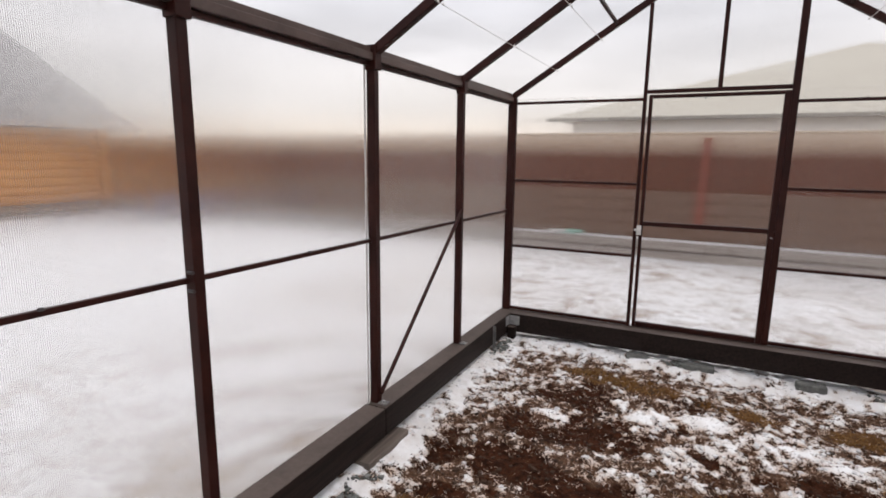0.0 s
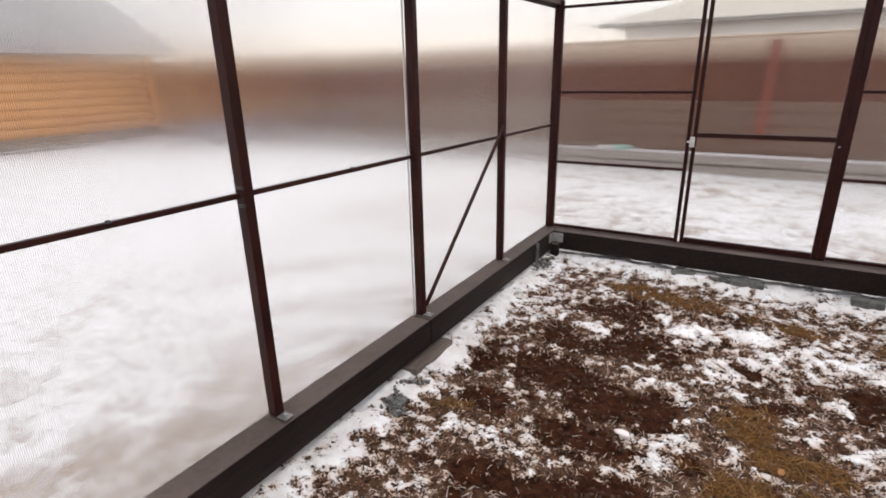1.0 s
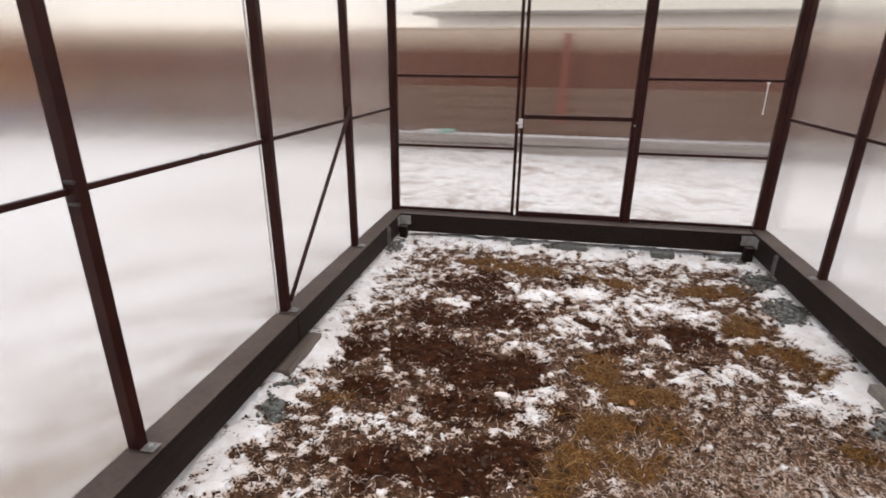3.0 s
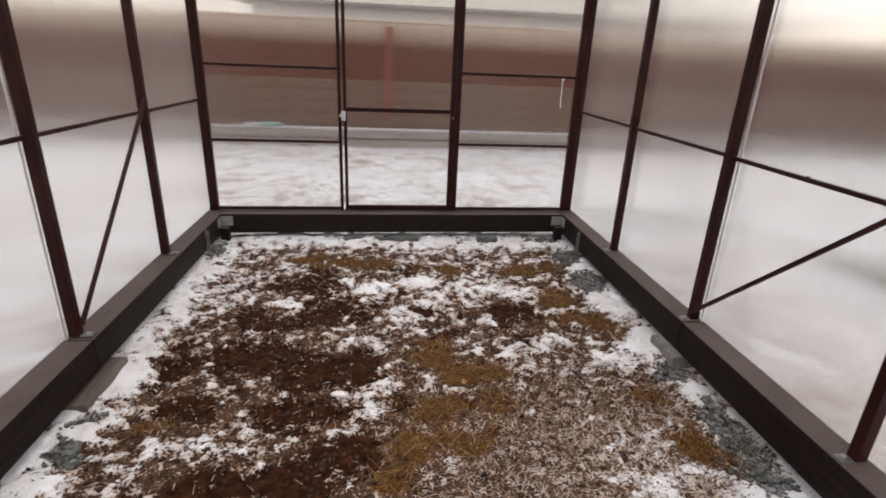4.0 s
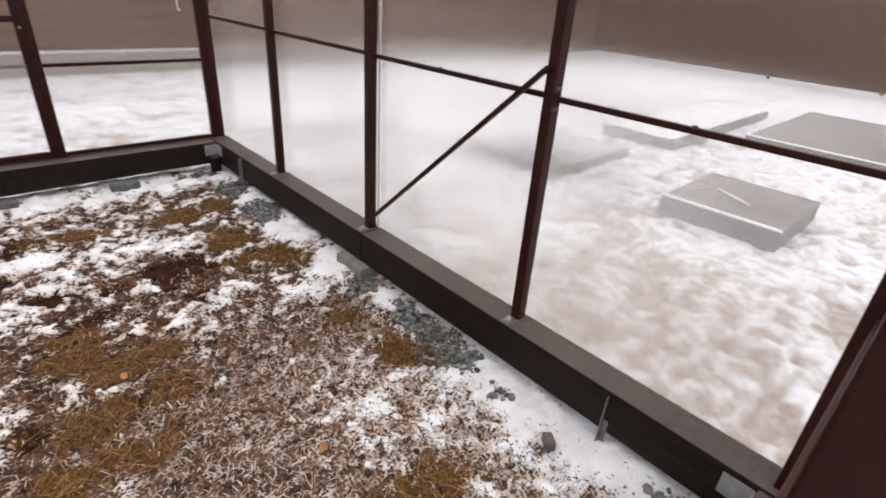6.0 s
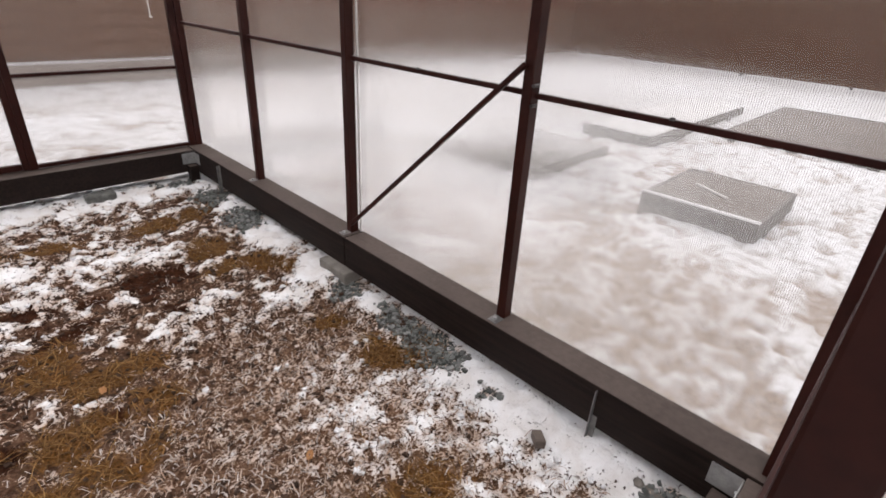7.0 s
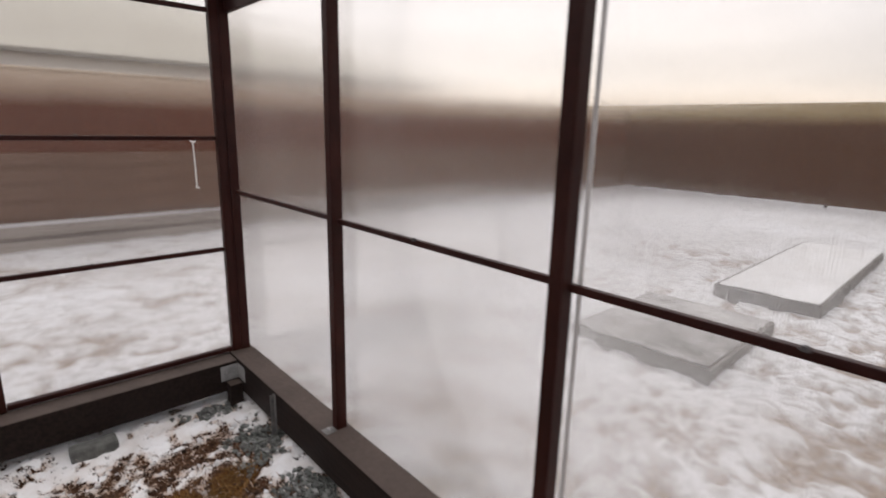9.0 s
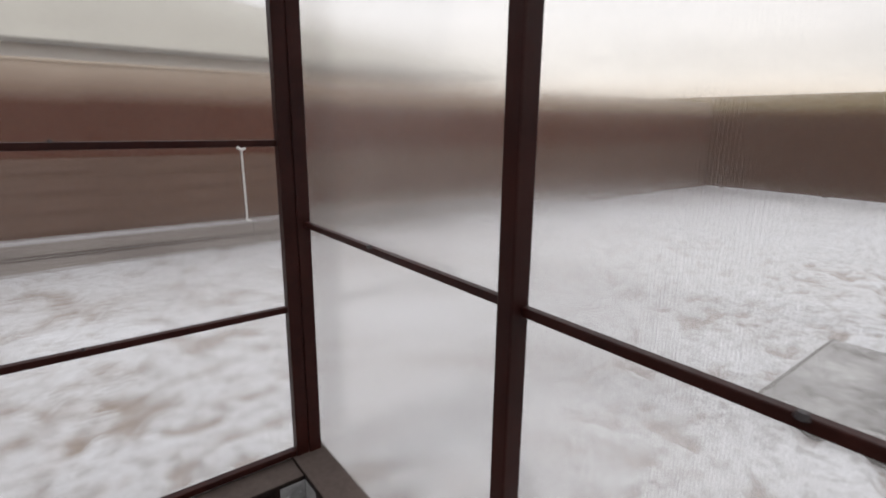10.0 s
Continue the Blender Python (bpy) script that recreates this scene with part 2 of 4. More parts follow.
def sheet_material(name="polycarbonate_skin", ripple=0.0):
    """Clear twin-wall polycarbonate: a skin with a slight milky veil, a weak shine and ripples that blur sideways."""
    m = Mat(name)
    veil = m.range(m.noise(1.3, 5, (1, 1, 0.4)), 0.3, 0.7, 0.012, 0.032)
    clear, milk, gloss = m.n.new("ShaderNodeBsdfTransparent"), m.n.new("ShaderNodeBsdfTranslucent"), m.n.new("ShaderNodeBsdfGlossy")
    clear.inputs[0].default_value = (0.985, 0.98, 0.975, 1)
    milk.inputs[0].default_value = (0.92, 0.90, 0.88, 1)
    gloss.inputs[0].default_value, gloss.inputs["Roughness"].default_value = (1, 1, 1, 1), 0.2
    fres = m.n.new("ShaderNodeFresnel")
    fres.inputs[0].default_value = 1.25
    a, b = m.n.new("ShaderNodeMixShader"), m.n.new("ShaderNodeMixShader")
    m.put(a.inputs[0], veil)
    through_ = clear.outputs[0]
    if ripple:
        bend, both = m.n.new("ShaderNodeBsdfRefraction"), m.n.new("ShaderNodeMixShader")
        bend.inputs["Color"].default_value = (0.985, 0.98, 0.975, 1)
        bend.inputs["Roughness"].default_value, bend.inputs["IOR"].default_value = 0.0, 1.03
        m.l.new(sideways(m, 0.9, 0.03), bend.inputs["Normal"])
        both.inputs[0].default_value = ripple
        m.l.new(clear.outputs[0], both.inputs[1])
        m.l.new(bend.outputs[0], both.inputs[2])
        through_ = both.outputs[0]
    m.l.new(through_, a.inputs[1])
    m.l.new(milk.outputs[0], a.inputs[2])
    m.put(b.inputs[0], m.math("MULTIPLY", fres.outputs[0], 0.22))
    m.l.new(a.outputs[0], b.inputs[1])
    m.l.new(gloss.outputs[0], b.inputs[2])
    m.l.new(b.outputs[0], m.out.inputs[0])
    m.n.remove(m.p)
    return m.m


def rib_material():
    """The upright webs inside the sheet: uneven clear plastic that spreads what is seen through it sideways."""
    m = Mat("polycarbonate_web")
    ref, milk, mixs = m.n.new("ShaderNodeBsdfGlass"), m.n.new("ShaderNodeBsdfTranslucent"), m.n.new("ShaderNodeMixShader")
    ref.inputs["Color"].default_value = (1.0, 0.998, 0.995, 1)
    ref.inputs["Roughness"].default_value, ref.inputs["IOR"].default_value = 0.0, 1.085
    m.l.new(sideways(m, 0.80, 0.10), ref.inputs["Normal"])
    milk.inputs[0].default_value = (0.9, 0.88, 0.86, 1)
    mixs.inputs[0].default_value = 0.015
    m.l.new(ref.outputs[0], mixs.inputs[1])
    m.l.new(milk.outputs[0], mixs.inputs[2])
    m.l.new(mixs.outputs[0], m.out.inputs[0])
    m.n.remove(m.p)
    return m.m


SHEET, WEB = sheet_material(), rib_material()
SHEET_GABLE = sheet_material("polycarbonate_gable_skin", 0.55)


def soil_material():
    m = Mat("snow_mud_and_straw", 0.8, 0.0, 0.04)
    cover = m.attr("cover")
    sep = m.n.new("ShaderNodeSeparateColor")
    m.l.new(cover.outputs["Color"], sep.inputs[0])
    snow, straw, gravel = sep.outputs[0], sep.outputs[1], sep.outputs[2]
    n1, n2, n3 = m.noise(28, 6, rough=0.65), m.noise(95, 4, rough=0.6), m.noise(9, 5)
    mud = m.mix(m.range(n1, 0.35, 0.65), (0.010, 0.0033, 0.0017), (0.048, 0.0165, 0.0072))
    mud = m.mix(m.range(n2, 0.58, 0.72, 0, 0.4), mud, (0.13, 0.07, 0.045))
    hay = m.mix(m.range(n2, 0.35, 0.65), (0.036, 0.014, 0.004), (0.175, 0.080, 0.022))
    hay = m.mix(m.range(n1, 0.5, 0.7, 0, 0.6), hay, (0.06, 0.035, 0.02))
    base = m.mix(m.range(m.math("ADD", straw, m.math("MULTIPLY", m.math("SUBTRACT", n1, 0.5), 1.9)), 0.30, 0.75), mud, hay)
    turf = m.mix(m.range(n2, 0.32, 0.66), (0.055, 0.020, 0.009), (0.37, 0.24, 0.16))
    base = m.mix(m.math("MULTIPLY", cover.outputs["Alpha"], m.range(n1, 0.36, 0.56, 0.25, 0.95)), base, turf)
    base = m.mix(m.range(m.math("ADD", straw, m.math("MULTIPLY", m.math("SUBTRACT", n1, 0.5), 1.9)), 0.40, 0.85), base, hay)
    stone = m.mix(m.range(n2, 0.4, 0.6), (0.035, 0.036, 0.032), (0.17, 0.175, 0.165))
    base = m.mix(m.range(gravel, 0.4, 0.7), base, stone)
    edge = m.math("ADD", snow, m.math("ADD", m.math("MULTIPLY", m.math("SUBTRACT", n1, 0.5), 1.4), m.math("MULTIPLY", m.math("SUBTRACT", n2, 0.5), m.range(cover.outputs["Alpha"], 0.3, 0.7, 1.5, 2.4))))
    f = m.range(edge, 0.455, 0.575)
    white = m.mix(m.range(n3, 0.35, 0.65), (0.66, 0.63, 0.61), (0.80, 0.80, 0.81))
    white = m.mix(m.range(snow, 0.42, 0.74), (0.52, 0.40, 0.325), white)
    m.color(m.mix(f, base, white)).rough(m.range(f, 0, 1, 0.75, 0.6))
    h = m.math("ADD", m.math("MULTIPLY", f, 0.6), m.math("ADD", m.math("MULTIPLY", n1, 0.6), m.math("MULTIPLY", n2, 0.5)))
    return m.bump(h, 0.8, 0.012).m


def yard_material():
    m = Mat("trodden_yard_snow", 0.75)
    cover = m.attr("cover")
    sep = m.n.new("ShaderNodeSeparateColor")
    m.l.new(cover.outputs["Color"], sep.inputs[0])
    n1, n2, n3 = m.noise(15, 6), m.noise(60, 4), m.noise(0.9, 4)
    white = m.mix(m.range(n3, 0.3, 0.7), (0.53, 0.525, 0.525), (0.63, 0.635, 0.65))
    # grey streaks in the snow's colour stand in for shade in small dents
    white = m.mix(m.range(n1, 0.47, 0.64, 0, 0.72), white, (0.335, 0.32, 0.31))
    dirt_shade = m.mix(m.range(n2, 0.35, 0.65), (0.15, 0.105, 0.075), (0.30, 0.23, 0.175))
    f = m.range(m.math("ADD", sep.outputs[0], m.math("MULTIPLY", m.math("SUBTRACT", n1, 0.5), 1.2)), 0.10, 1.05)
    m.color(m.mix(m.math("MULTIPLY", f, 0.85), white, dirt_shade))
    return m.bump(m.math("ADD", n1, m.math("MULTIPLY", n2, 0.4)), 0.5, 0.02).m


SOIL, YARD = soil_material(), yard_material()


def island_material(name, colours, rough=0.8):
    """Small loose pieces, each with a colour of its own."""
    m = Mat(name, rough, 0.0, 0.15)
    geo = m.n.new("ShaderNodeNewGeometry")
    r = m.n.new("ShaderNodeValToRGB")
    e = r.color_ramp.elements
    e[0].position, e[0].color = 0.0, (*colours[0], 1)
    e[1].position, e[1].color = 1.0, (*colours[-1], 1)
    for k, c in enumerate(colours[1:-1], 1):
        e.new(k / (len(colours) - 1)).color = (*c, 1)
    m.l.new(geo.outputs["Random Per Island"], r.inputs[0])
    m.color(m.mix(m.range(m.noise(120, 3), 0.3, 0.7, 0, 0.35), r.outputs[0], (0.05, 0.035, 0.025)))
    return m.m


BLADES = island_material("dead_grass_blades", [(0.06, 0.026, 0.008), (0.19, 0.092, 0.026), (0.30, 0.17, 0.06), (0.11, 0.048, 0.014), (0.06, 0.032, 0.010), (0.22, 0.105, 0.032)])
FROSTED = island_material("frosted_grass_blades", [(0.30, 0.175, 0.105), (0.60, 0.48, 0.40), (0.13, 0.06, 0.03), (0.72, 0.65, 0.60), (0.06, 0.028, 0.014)])
CLODS = island_material("dark_soil_crumbs", [(0.02, 0.01, 0.006), (0.06, 0.032, 0.02), (0.035, 0.018, 0.011)])
PEBBLES = island_material("grey_gravel", [(0.07, 0.075, 0.07), (0.19, 0.20, 0.19), (0.11, 0.12, 0.115), (0.33, 0.335, 0.325), (0.05, 0.05, 0.047)])
CRUMBS = island_material("snow_crumbs", [(0.66, 0.65, 0.65), (0.77, 0.77, 0.78), (0.60, 0.57, 0.55)])

# ---- ground ----
IN_X, IN_Y0, IN_Y1 = 1.352, 0.178, 3.863     # inner faces of the timber sill
LEN, SKIN = 4.0, 1.462                        # length of the house; side sheets


def grid_mesh(name, xs, ys, height, cover, material, smooth=True):
    nx, ny = len(xs), len(ys)
    gx, gy = np.meshgrid(xs, ys)
    verts = np.stack([gx, gy, height], -1).reshape(-1, 3)
    k = np.arange(nx * ny).reshape(ny, nx)
    quads = np.stack([k[:-1, :-1], k[:-1, 1:], k[1:, 1:], k[1:, :-1]], -1).reshape(-1, 4)
    me = bpy.data.meshes.new(name)
    me.from_pydata(verts.tolist(), [], quads.tolist())
    col = me.color_attributes.new("cover", "FLOAT_COLOR", "POINT")
    col.data.foreach_set("color", cover.reshape(-1, 4).astype(np.float32).ravel())
    return link(name, me, material, smooth=smooth)


def blobs(x, y, spots):
    """How far a place lies inside any of the soft round spots (x, y, rx, ry)."""
    best = np.zeros_like(x)
    wob = (fbm(x * 9, y * 9, 5, 4) - 0.5) * 2.4
    for cx, cy, rx, ry in spots:
        d = np.sqrt(((x - cx) / rx) ** 2 + ((y - cy) / ry) ** 2)
        best = np.maximum(best, step(1.3, 0.35, d + wob))
    return best


MUD_SPOTS = [(-.61, 3.09, .26, .19), (-.41, 2.69, .21, .19), (-.77, 2.60, .22, .14), (-.77, 2.22, .30, .19), (-.47, 2.06, .24, .22), (-.26, 2.11, .13, .24),
             (-.44, 1.78, .24, .14), (-.28, 1.50, .18, .19), (-.55, 1.38, .30, .12), (.63, 2.61, .17, .14), (.15, 2.66, .15, .07), (.00, 3.23, .12, .10),
             (-.08, 2.91, .13, .06), (.37, 2.60, .10, .08), (.23, 2.43, .10, .07), (-1.10, 2.17, .12, .16), (-.93, 1.82, .12, .08), (-.03, 1.80, .06, .06),
             (.27, 1.79, .05, .05), (.67, 2.30, .08, .06)]
SNOW_SPOTS = [(.47, 2.55, .08, .09), (-.71, 2.80, .10, .10), (-.43, 2.40, .14, .09), (-.22, 2.96, .15, .11), (.00, 2.62, .13, .08), (.19, 2.76, .10, .12),
              (-.09, 1.95, .11, .05), (-.17, 1.81, .09, .08), (-.20, 2.32, .07, .07), (.61, 2.16, .15, .07), (.76, 2.27, .16, .09), (1.26, 2.62, .10, .18),
              (1.26, 2.12, .10, .15), (1.28, 1.74, .09, .09), (-.87, 1.59, .11, .08), (-1.24, 2.09, .10, .12), (.09, 3.04, .14, .08), (1.06, 2.06, .14, .08),
              (1.28, .90, .08, .14), (1.30, .62, .06, .14), (.82, 2.85, .16, .08), (.35, 2.20, .06, .04), (.45, 2.95, .16, .10)]
STRAW_SPOTS = [(.17, 2.19, .18, .13), (.26, 1.99, .18, .17), (.12, 1.76, .18, .15), (-.03, 1.51, .13, .14), (-.08, 1.34, .11, .09), (.21, 1.55, .12, .12),
               (-.56, 3.46, .30, .10), (-.27, 3.36, .24, .07), (.37, 3.28, .25, .08), (.90, 3.25, .23, .13), (1.09, 3.28, .14, .10), (.99, 2.75, .13, .14),
               (1.12, 2.43, .15, .15), (.96, 2.48, .12, .08), (1.10, 1.78, .11, .07), (1.14, 1.44, .12, .10), (1.22, 1.34, .09, .09), (-1.05, 1.70, .12, .06), (.35, 1.80, .13, .12), (.75, .85, .25, .15), (1.05, .45, .2, .12)]
GRAVEL_SPOTS = [(1.30, 3.42, .11, .22), (1.30, 2.98, .10, .17), (1.29, 1.92, .08, .12), (1.30, 1.50, .07, .18), (1.30, 1.30, .09, .14), (1.27, 1.18, .05, .06), (1.27, .98, .04, .05),
                (-1.28, 1.76, .06, .06), (-1.26, 1.56, .06, .07), (-1.32, 3.60, .05, .15), (-.10, 3.84, .25, .03), (1.2, 3.82, .13, .05), (1.28, .30, .10, .13)]


def soil_fields(x, y):
    rim = np.minimum(np.minimum(IN_X - x, x + IN_X) * 1.0, np.minimum(IN_Y1 - y, y - IN_Y0) * 0.85)
    mud, snow, straw, gravel = (blobs(x, y, s) for s in (MUD_SPOTS, SNOW_SPOTS, STRAW_SPOTS, GRAVEL_SPOTS))
    frost = step(-0.1, 0.5, x + 0.15) * step(2.2, 1.6, y)
    light = step(0.35, 0.95, x) * step(1.9, 1.2, y)
    p = 0.395 + 0.41 * step(0.25, 0.04, rim) + 0.05 * step(2.3, 2.9, y) - 0.02 * step(0.2, -0.2, x) * step(2.6, 2.2, y)
    p = p + 0.18 * light - 0.14 * frost * (1 - light)
    p = p - 0.34 * mud * (1 - snow) - 0.36 * straw + 0.27 * snow - 0.60 * gravel
    breakup = fbm(x * 21, y * 25, 2, 5)
    cover = np.clip(p + (breakup - 0.5) * (1.35 - 0.35 * frost) * (1 - 0.35 * snow), 0, 1)
    z = (fbm(x * 1.6, y * 1.6, 9, 3) - 0.5) * 0.05 + (fbm(x * 16, y * 16, 4, 4) - 0.5) * 0.042 + 0.008 * step(0.42, 0.7, cover) + 0.034 * step(0.22, 0.0, rim)
    z = z + 0.006 * snow - 0.012 * mud
    return cover, straw, gravel, z, mud, frost


xs, ys = np.arange(-IN_X - 0.10, IN_X + 0.101, 0.0105), np.arange(IN_Y0 - 0.10, IN_Y1 + 0.101, 0.0105)
gx, gy = np.meshgrid(xs, ys)
cover, straw, gravel, zz, mud, frost = soil_fields(gx, gy)
tagged(grid_mesh("soil", xs, ys, zz, np.stack([cover, straw, gravel, np.clip(0.36 + 0.22 * frost + 0.36 * step(0.35, 0.95, gx) * step(1.9, 1.2, gy) - 1.2 * mud, 0, 1)], -1), SOIL),
       "muddy bed with patchy snow, straw and dead grass", "soil", kind="structure")


def spread(n, edge, near):
    """n coordinates from near to edge, closer together near the middle."""
    t = np.linspace(0, 1, n)
    return near + (edge - near) * t ** 3.2


fine_x, fine_y = np.arange(-4.5, 7.51, 0.038), np.arange(-1.5, 9.01, 0.038)
xs = np.concatenate([-spread(40, 900, 4.56)[::-1], fine_x, spread(40, 900, 7.57)])
ys = np.concatenate([-spread(40, 900, 1.56)[::-1], fine_y, spread(40, 900, 9.07)])
gx, gy = np.meshgrid(xs, ys)
far = step(25, 12, np.hypot(gx, gy - 3))
lumps = (fbm(gx * 0.8, gy * 0.8, 21, 3) - 0.5) * 0.04 + (fbm(gx * 3.0, gy * 4.0, 22, 3) - 0.5) * 0.022 + (fbm(gx * 7.0, gy * 9.0, 25, 2) - 0.5) * 0.018
dents = step(0.58, 0.80, vnoise(gx * 7.5 + 2 * fbm(gx * 2, gy * 2, 33, 2), gy * 10.0, 31)) * 0.030
zz = (lumps - dents) * far + 0.02
inside = (np.abs(gx) < 1.44) & (gy > 0.10) & (gy < 3.97)
zz = np.where(inside, -0.09, zz)
mucky = step(1.25, 0.3, np.hypot((gx + 1.82) / 0.50, (gy - 0.88) / 0.55) + (fbm(gx * 4, gy * 4, 51, 3) - 0.5) * 1.2)
patch = fbm(gx * 0.9, gy * 1.3, 41, 4)
speck = step(0.5, 0.68, fbm(gx * 10.0, gy * 13.0, 47, 3))
near_right = step(3.6, 2.4, gx) * step(1.2, 1.5, gx) * step(2.6, 0.9, gy)
near_left = step(-2.7, -1.5, gx) * step(0.0, -1.4, gx) * step(2.6, 1.0, gy)
# besides the soiled patches, dents are coloured darker to give them shade
dirt_shade = np.clip(step(0.50, 0.75, patch) * 0.12 + 0.42 * near_right * step(0.25, 0.55, patch) + 0.30 * near_left * step(0.3, 0.6, patch) + dents / 0.030 * (0.55 + 0.3 * step(0.35, 0.6, patch)) + 0.42 * speck * step(0.42, 0.65, patch) + 0.85 * speck * near_right + mucky * (0.50 + 0.9 * speck) + 0.5 * speck * near_left, 0, 1)
dirt_shade = dirt_shade * step(-4.5, -3.9, gx) * step(7.5, 6.9, gx) * step(-1.5, -0.9, gy) * step(9.0, 8.6, gy)
tagged(grid_mesh("ground", xs, ys, zz, np.stack([dirt_shade, dirt_shade, dirt_shade, np.ones_like(zz)], -1), YARD),
       "trodden snow of the yard with dirty brown patches and painted-in dent shade", "ground", kind="structure")

# ---- timber sill ----
sill = tagged(empty("sill"), "dark brown stained timber base beams under the greenhouse", "sill", kind="structure")
Z0, Z1 = 0.084, 0.240
for s in (-1, 1):
    a, b = sorted((s * IN_X, s * 1.472))
    for y0, y1 in ((0.055, 2.010), (2.014, 4.012)):
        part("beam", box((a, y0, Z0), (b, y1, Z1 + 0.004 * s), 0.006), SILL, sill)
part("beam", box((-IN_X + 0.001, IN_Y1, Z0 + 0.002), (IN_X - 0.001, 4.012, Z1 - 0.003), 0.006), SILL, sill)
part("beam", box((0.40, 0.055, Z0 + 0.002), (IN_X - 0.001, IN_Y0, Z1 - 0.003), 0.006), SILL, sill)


def corner_plate(x, y, sx, sy):
    """An angle plate with bolt heads in an inner corner of the sill."""
    bm = box((0, -0.004, 0.146), (0.085, 0, 0.222), 0.001)
    box((-0.004, -0.085, 0.146), (0, -0.004, 0.222), 0.001, bm)
    for k in (0.022, 0.062):
        bmesh.ops.create_cone(bm, cap_ends=True, segments=6, radius1=0.007, radius2=0.006, depth=0.007, matrix=pose(k, -0.007, 0.184, 90))
    bmesh.ops.transform(bm, matrix=Matrix.Translation((x, y, 0)) @ Matrix.Diagonal((sx, sy, 1, 1)), verts=bm.verts)
    bmesh.ops.recalc_face_normals(bm, faces=bm.faces)
    return part("corner_plate", bm, ZINC, sill, "galvanised angle plate with bolts")


for s in (-1, 1):
    corner_plate(s * (IN_X - 0.001), IN_Y1 - 0.001, -s, 1)
corner_plate(IN_X - 0.001, IN_Y0 + 0.001, -1, -1)
for s, y in ((-1, IN_Y1 - 0.034), (1, IN_Y1 - 0.034), (1, IN_Y0 + 0.034)):
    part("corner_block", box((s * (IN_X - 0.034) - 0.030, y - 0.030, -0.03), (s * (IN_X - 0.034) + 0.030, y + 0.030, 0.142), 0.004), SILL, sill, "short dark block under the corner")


# ---- side walls ----
def ribs(name, a, b, z0, z1, depth, parent, pitch=0.004, thick=0.0004):
    """Upright webs of a twin-wall sheet between the plan points a and b, depth to its outer side."""
    a, b, d = np.array(a, float), np.array(b, float), np.array(depth, float)
    length = np.hypot(*(b - a))
    n = int(length / pitch)
    u = (b - a) / length
    verts, faces = [], []
    for k in range(n):
        for side in (-1, 1):
            p = a + u * ((k + 0.5) * pitch + side * thick / 2)
            q = p + d
            i = len(verts)
            verts += [(*p, z0), (*q, z0), (*q, z1), (*p, z1)]
            flip = (np.cross(d, (0, 0, 1))[:2] if len(d) == 3 else np.array((d[1], -d[0]))) @ u * side < 0
            faces.append((i, i + 3, i + 2, i + 1) if flip else (i, i + 1, i + 2, i + 3))
    me = bpy.data.meshes.new(name)
    me.from_pydata(verts, [], faces)
    ob = tagged(link(name, me, WEB, parent), "fine upright webs inside the clear sheet", kind="stuff")
    ob.visible_shadow = False
    return ob


def skin(name, corners, parent, label="", material=SHEET):
    """A flat clear sheet over the given outline."""
    bm = bmesh.new()
    bm.faces.new([bm.verts.new(c) for c in corners])
    ob = part(name, bm, material, parent, label)
    ob.visible_shadow = False
    return ob


def foot(x, y, s, parent):
    """The bolted foot plate of a post."""
    a, b = sorted((s * 1.364, s * 1.411))
    nut = bmesh.new()
    bmesh.ops.create_cone(nut, cap_ends=True, segments=6, radius1=0.008, radius2=0.007, depth=0.009, matrix=pose(s * 1.384, y, Z1 + 0.0105))
    part("bolt", nut, ZINC, parent, "bright bolt head")
    bm = box((a, y - 0.021, Z1 + 0.001), (b, y + 0.021, Z1 + 0.006), 0.001)
    return part("foot_plate", bm, DULL, parent, "dull metal foot plate")


def screw(at, parent, r=0.009):
    bm = bmesh.new()
    bmesh.ops.create_cone(bm, cap_ends=True, segments=8, radius1=r, radius2=r * 0.7, depth=0.008, matrix=Matrix.Translation(at))
    return part("screw", bm, DARK, parent)


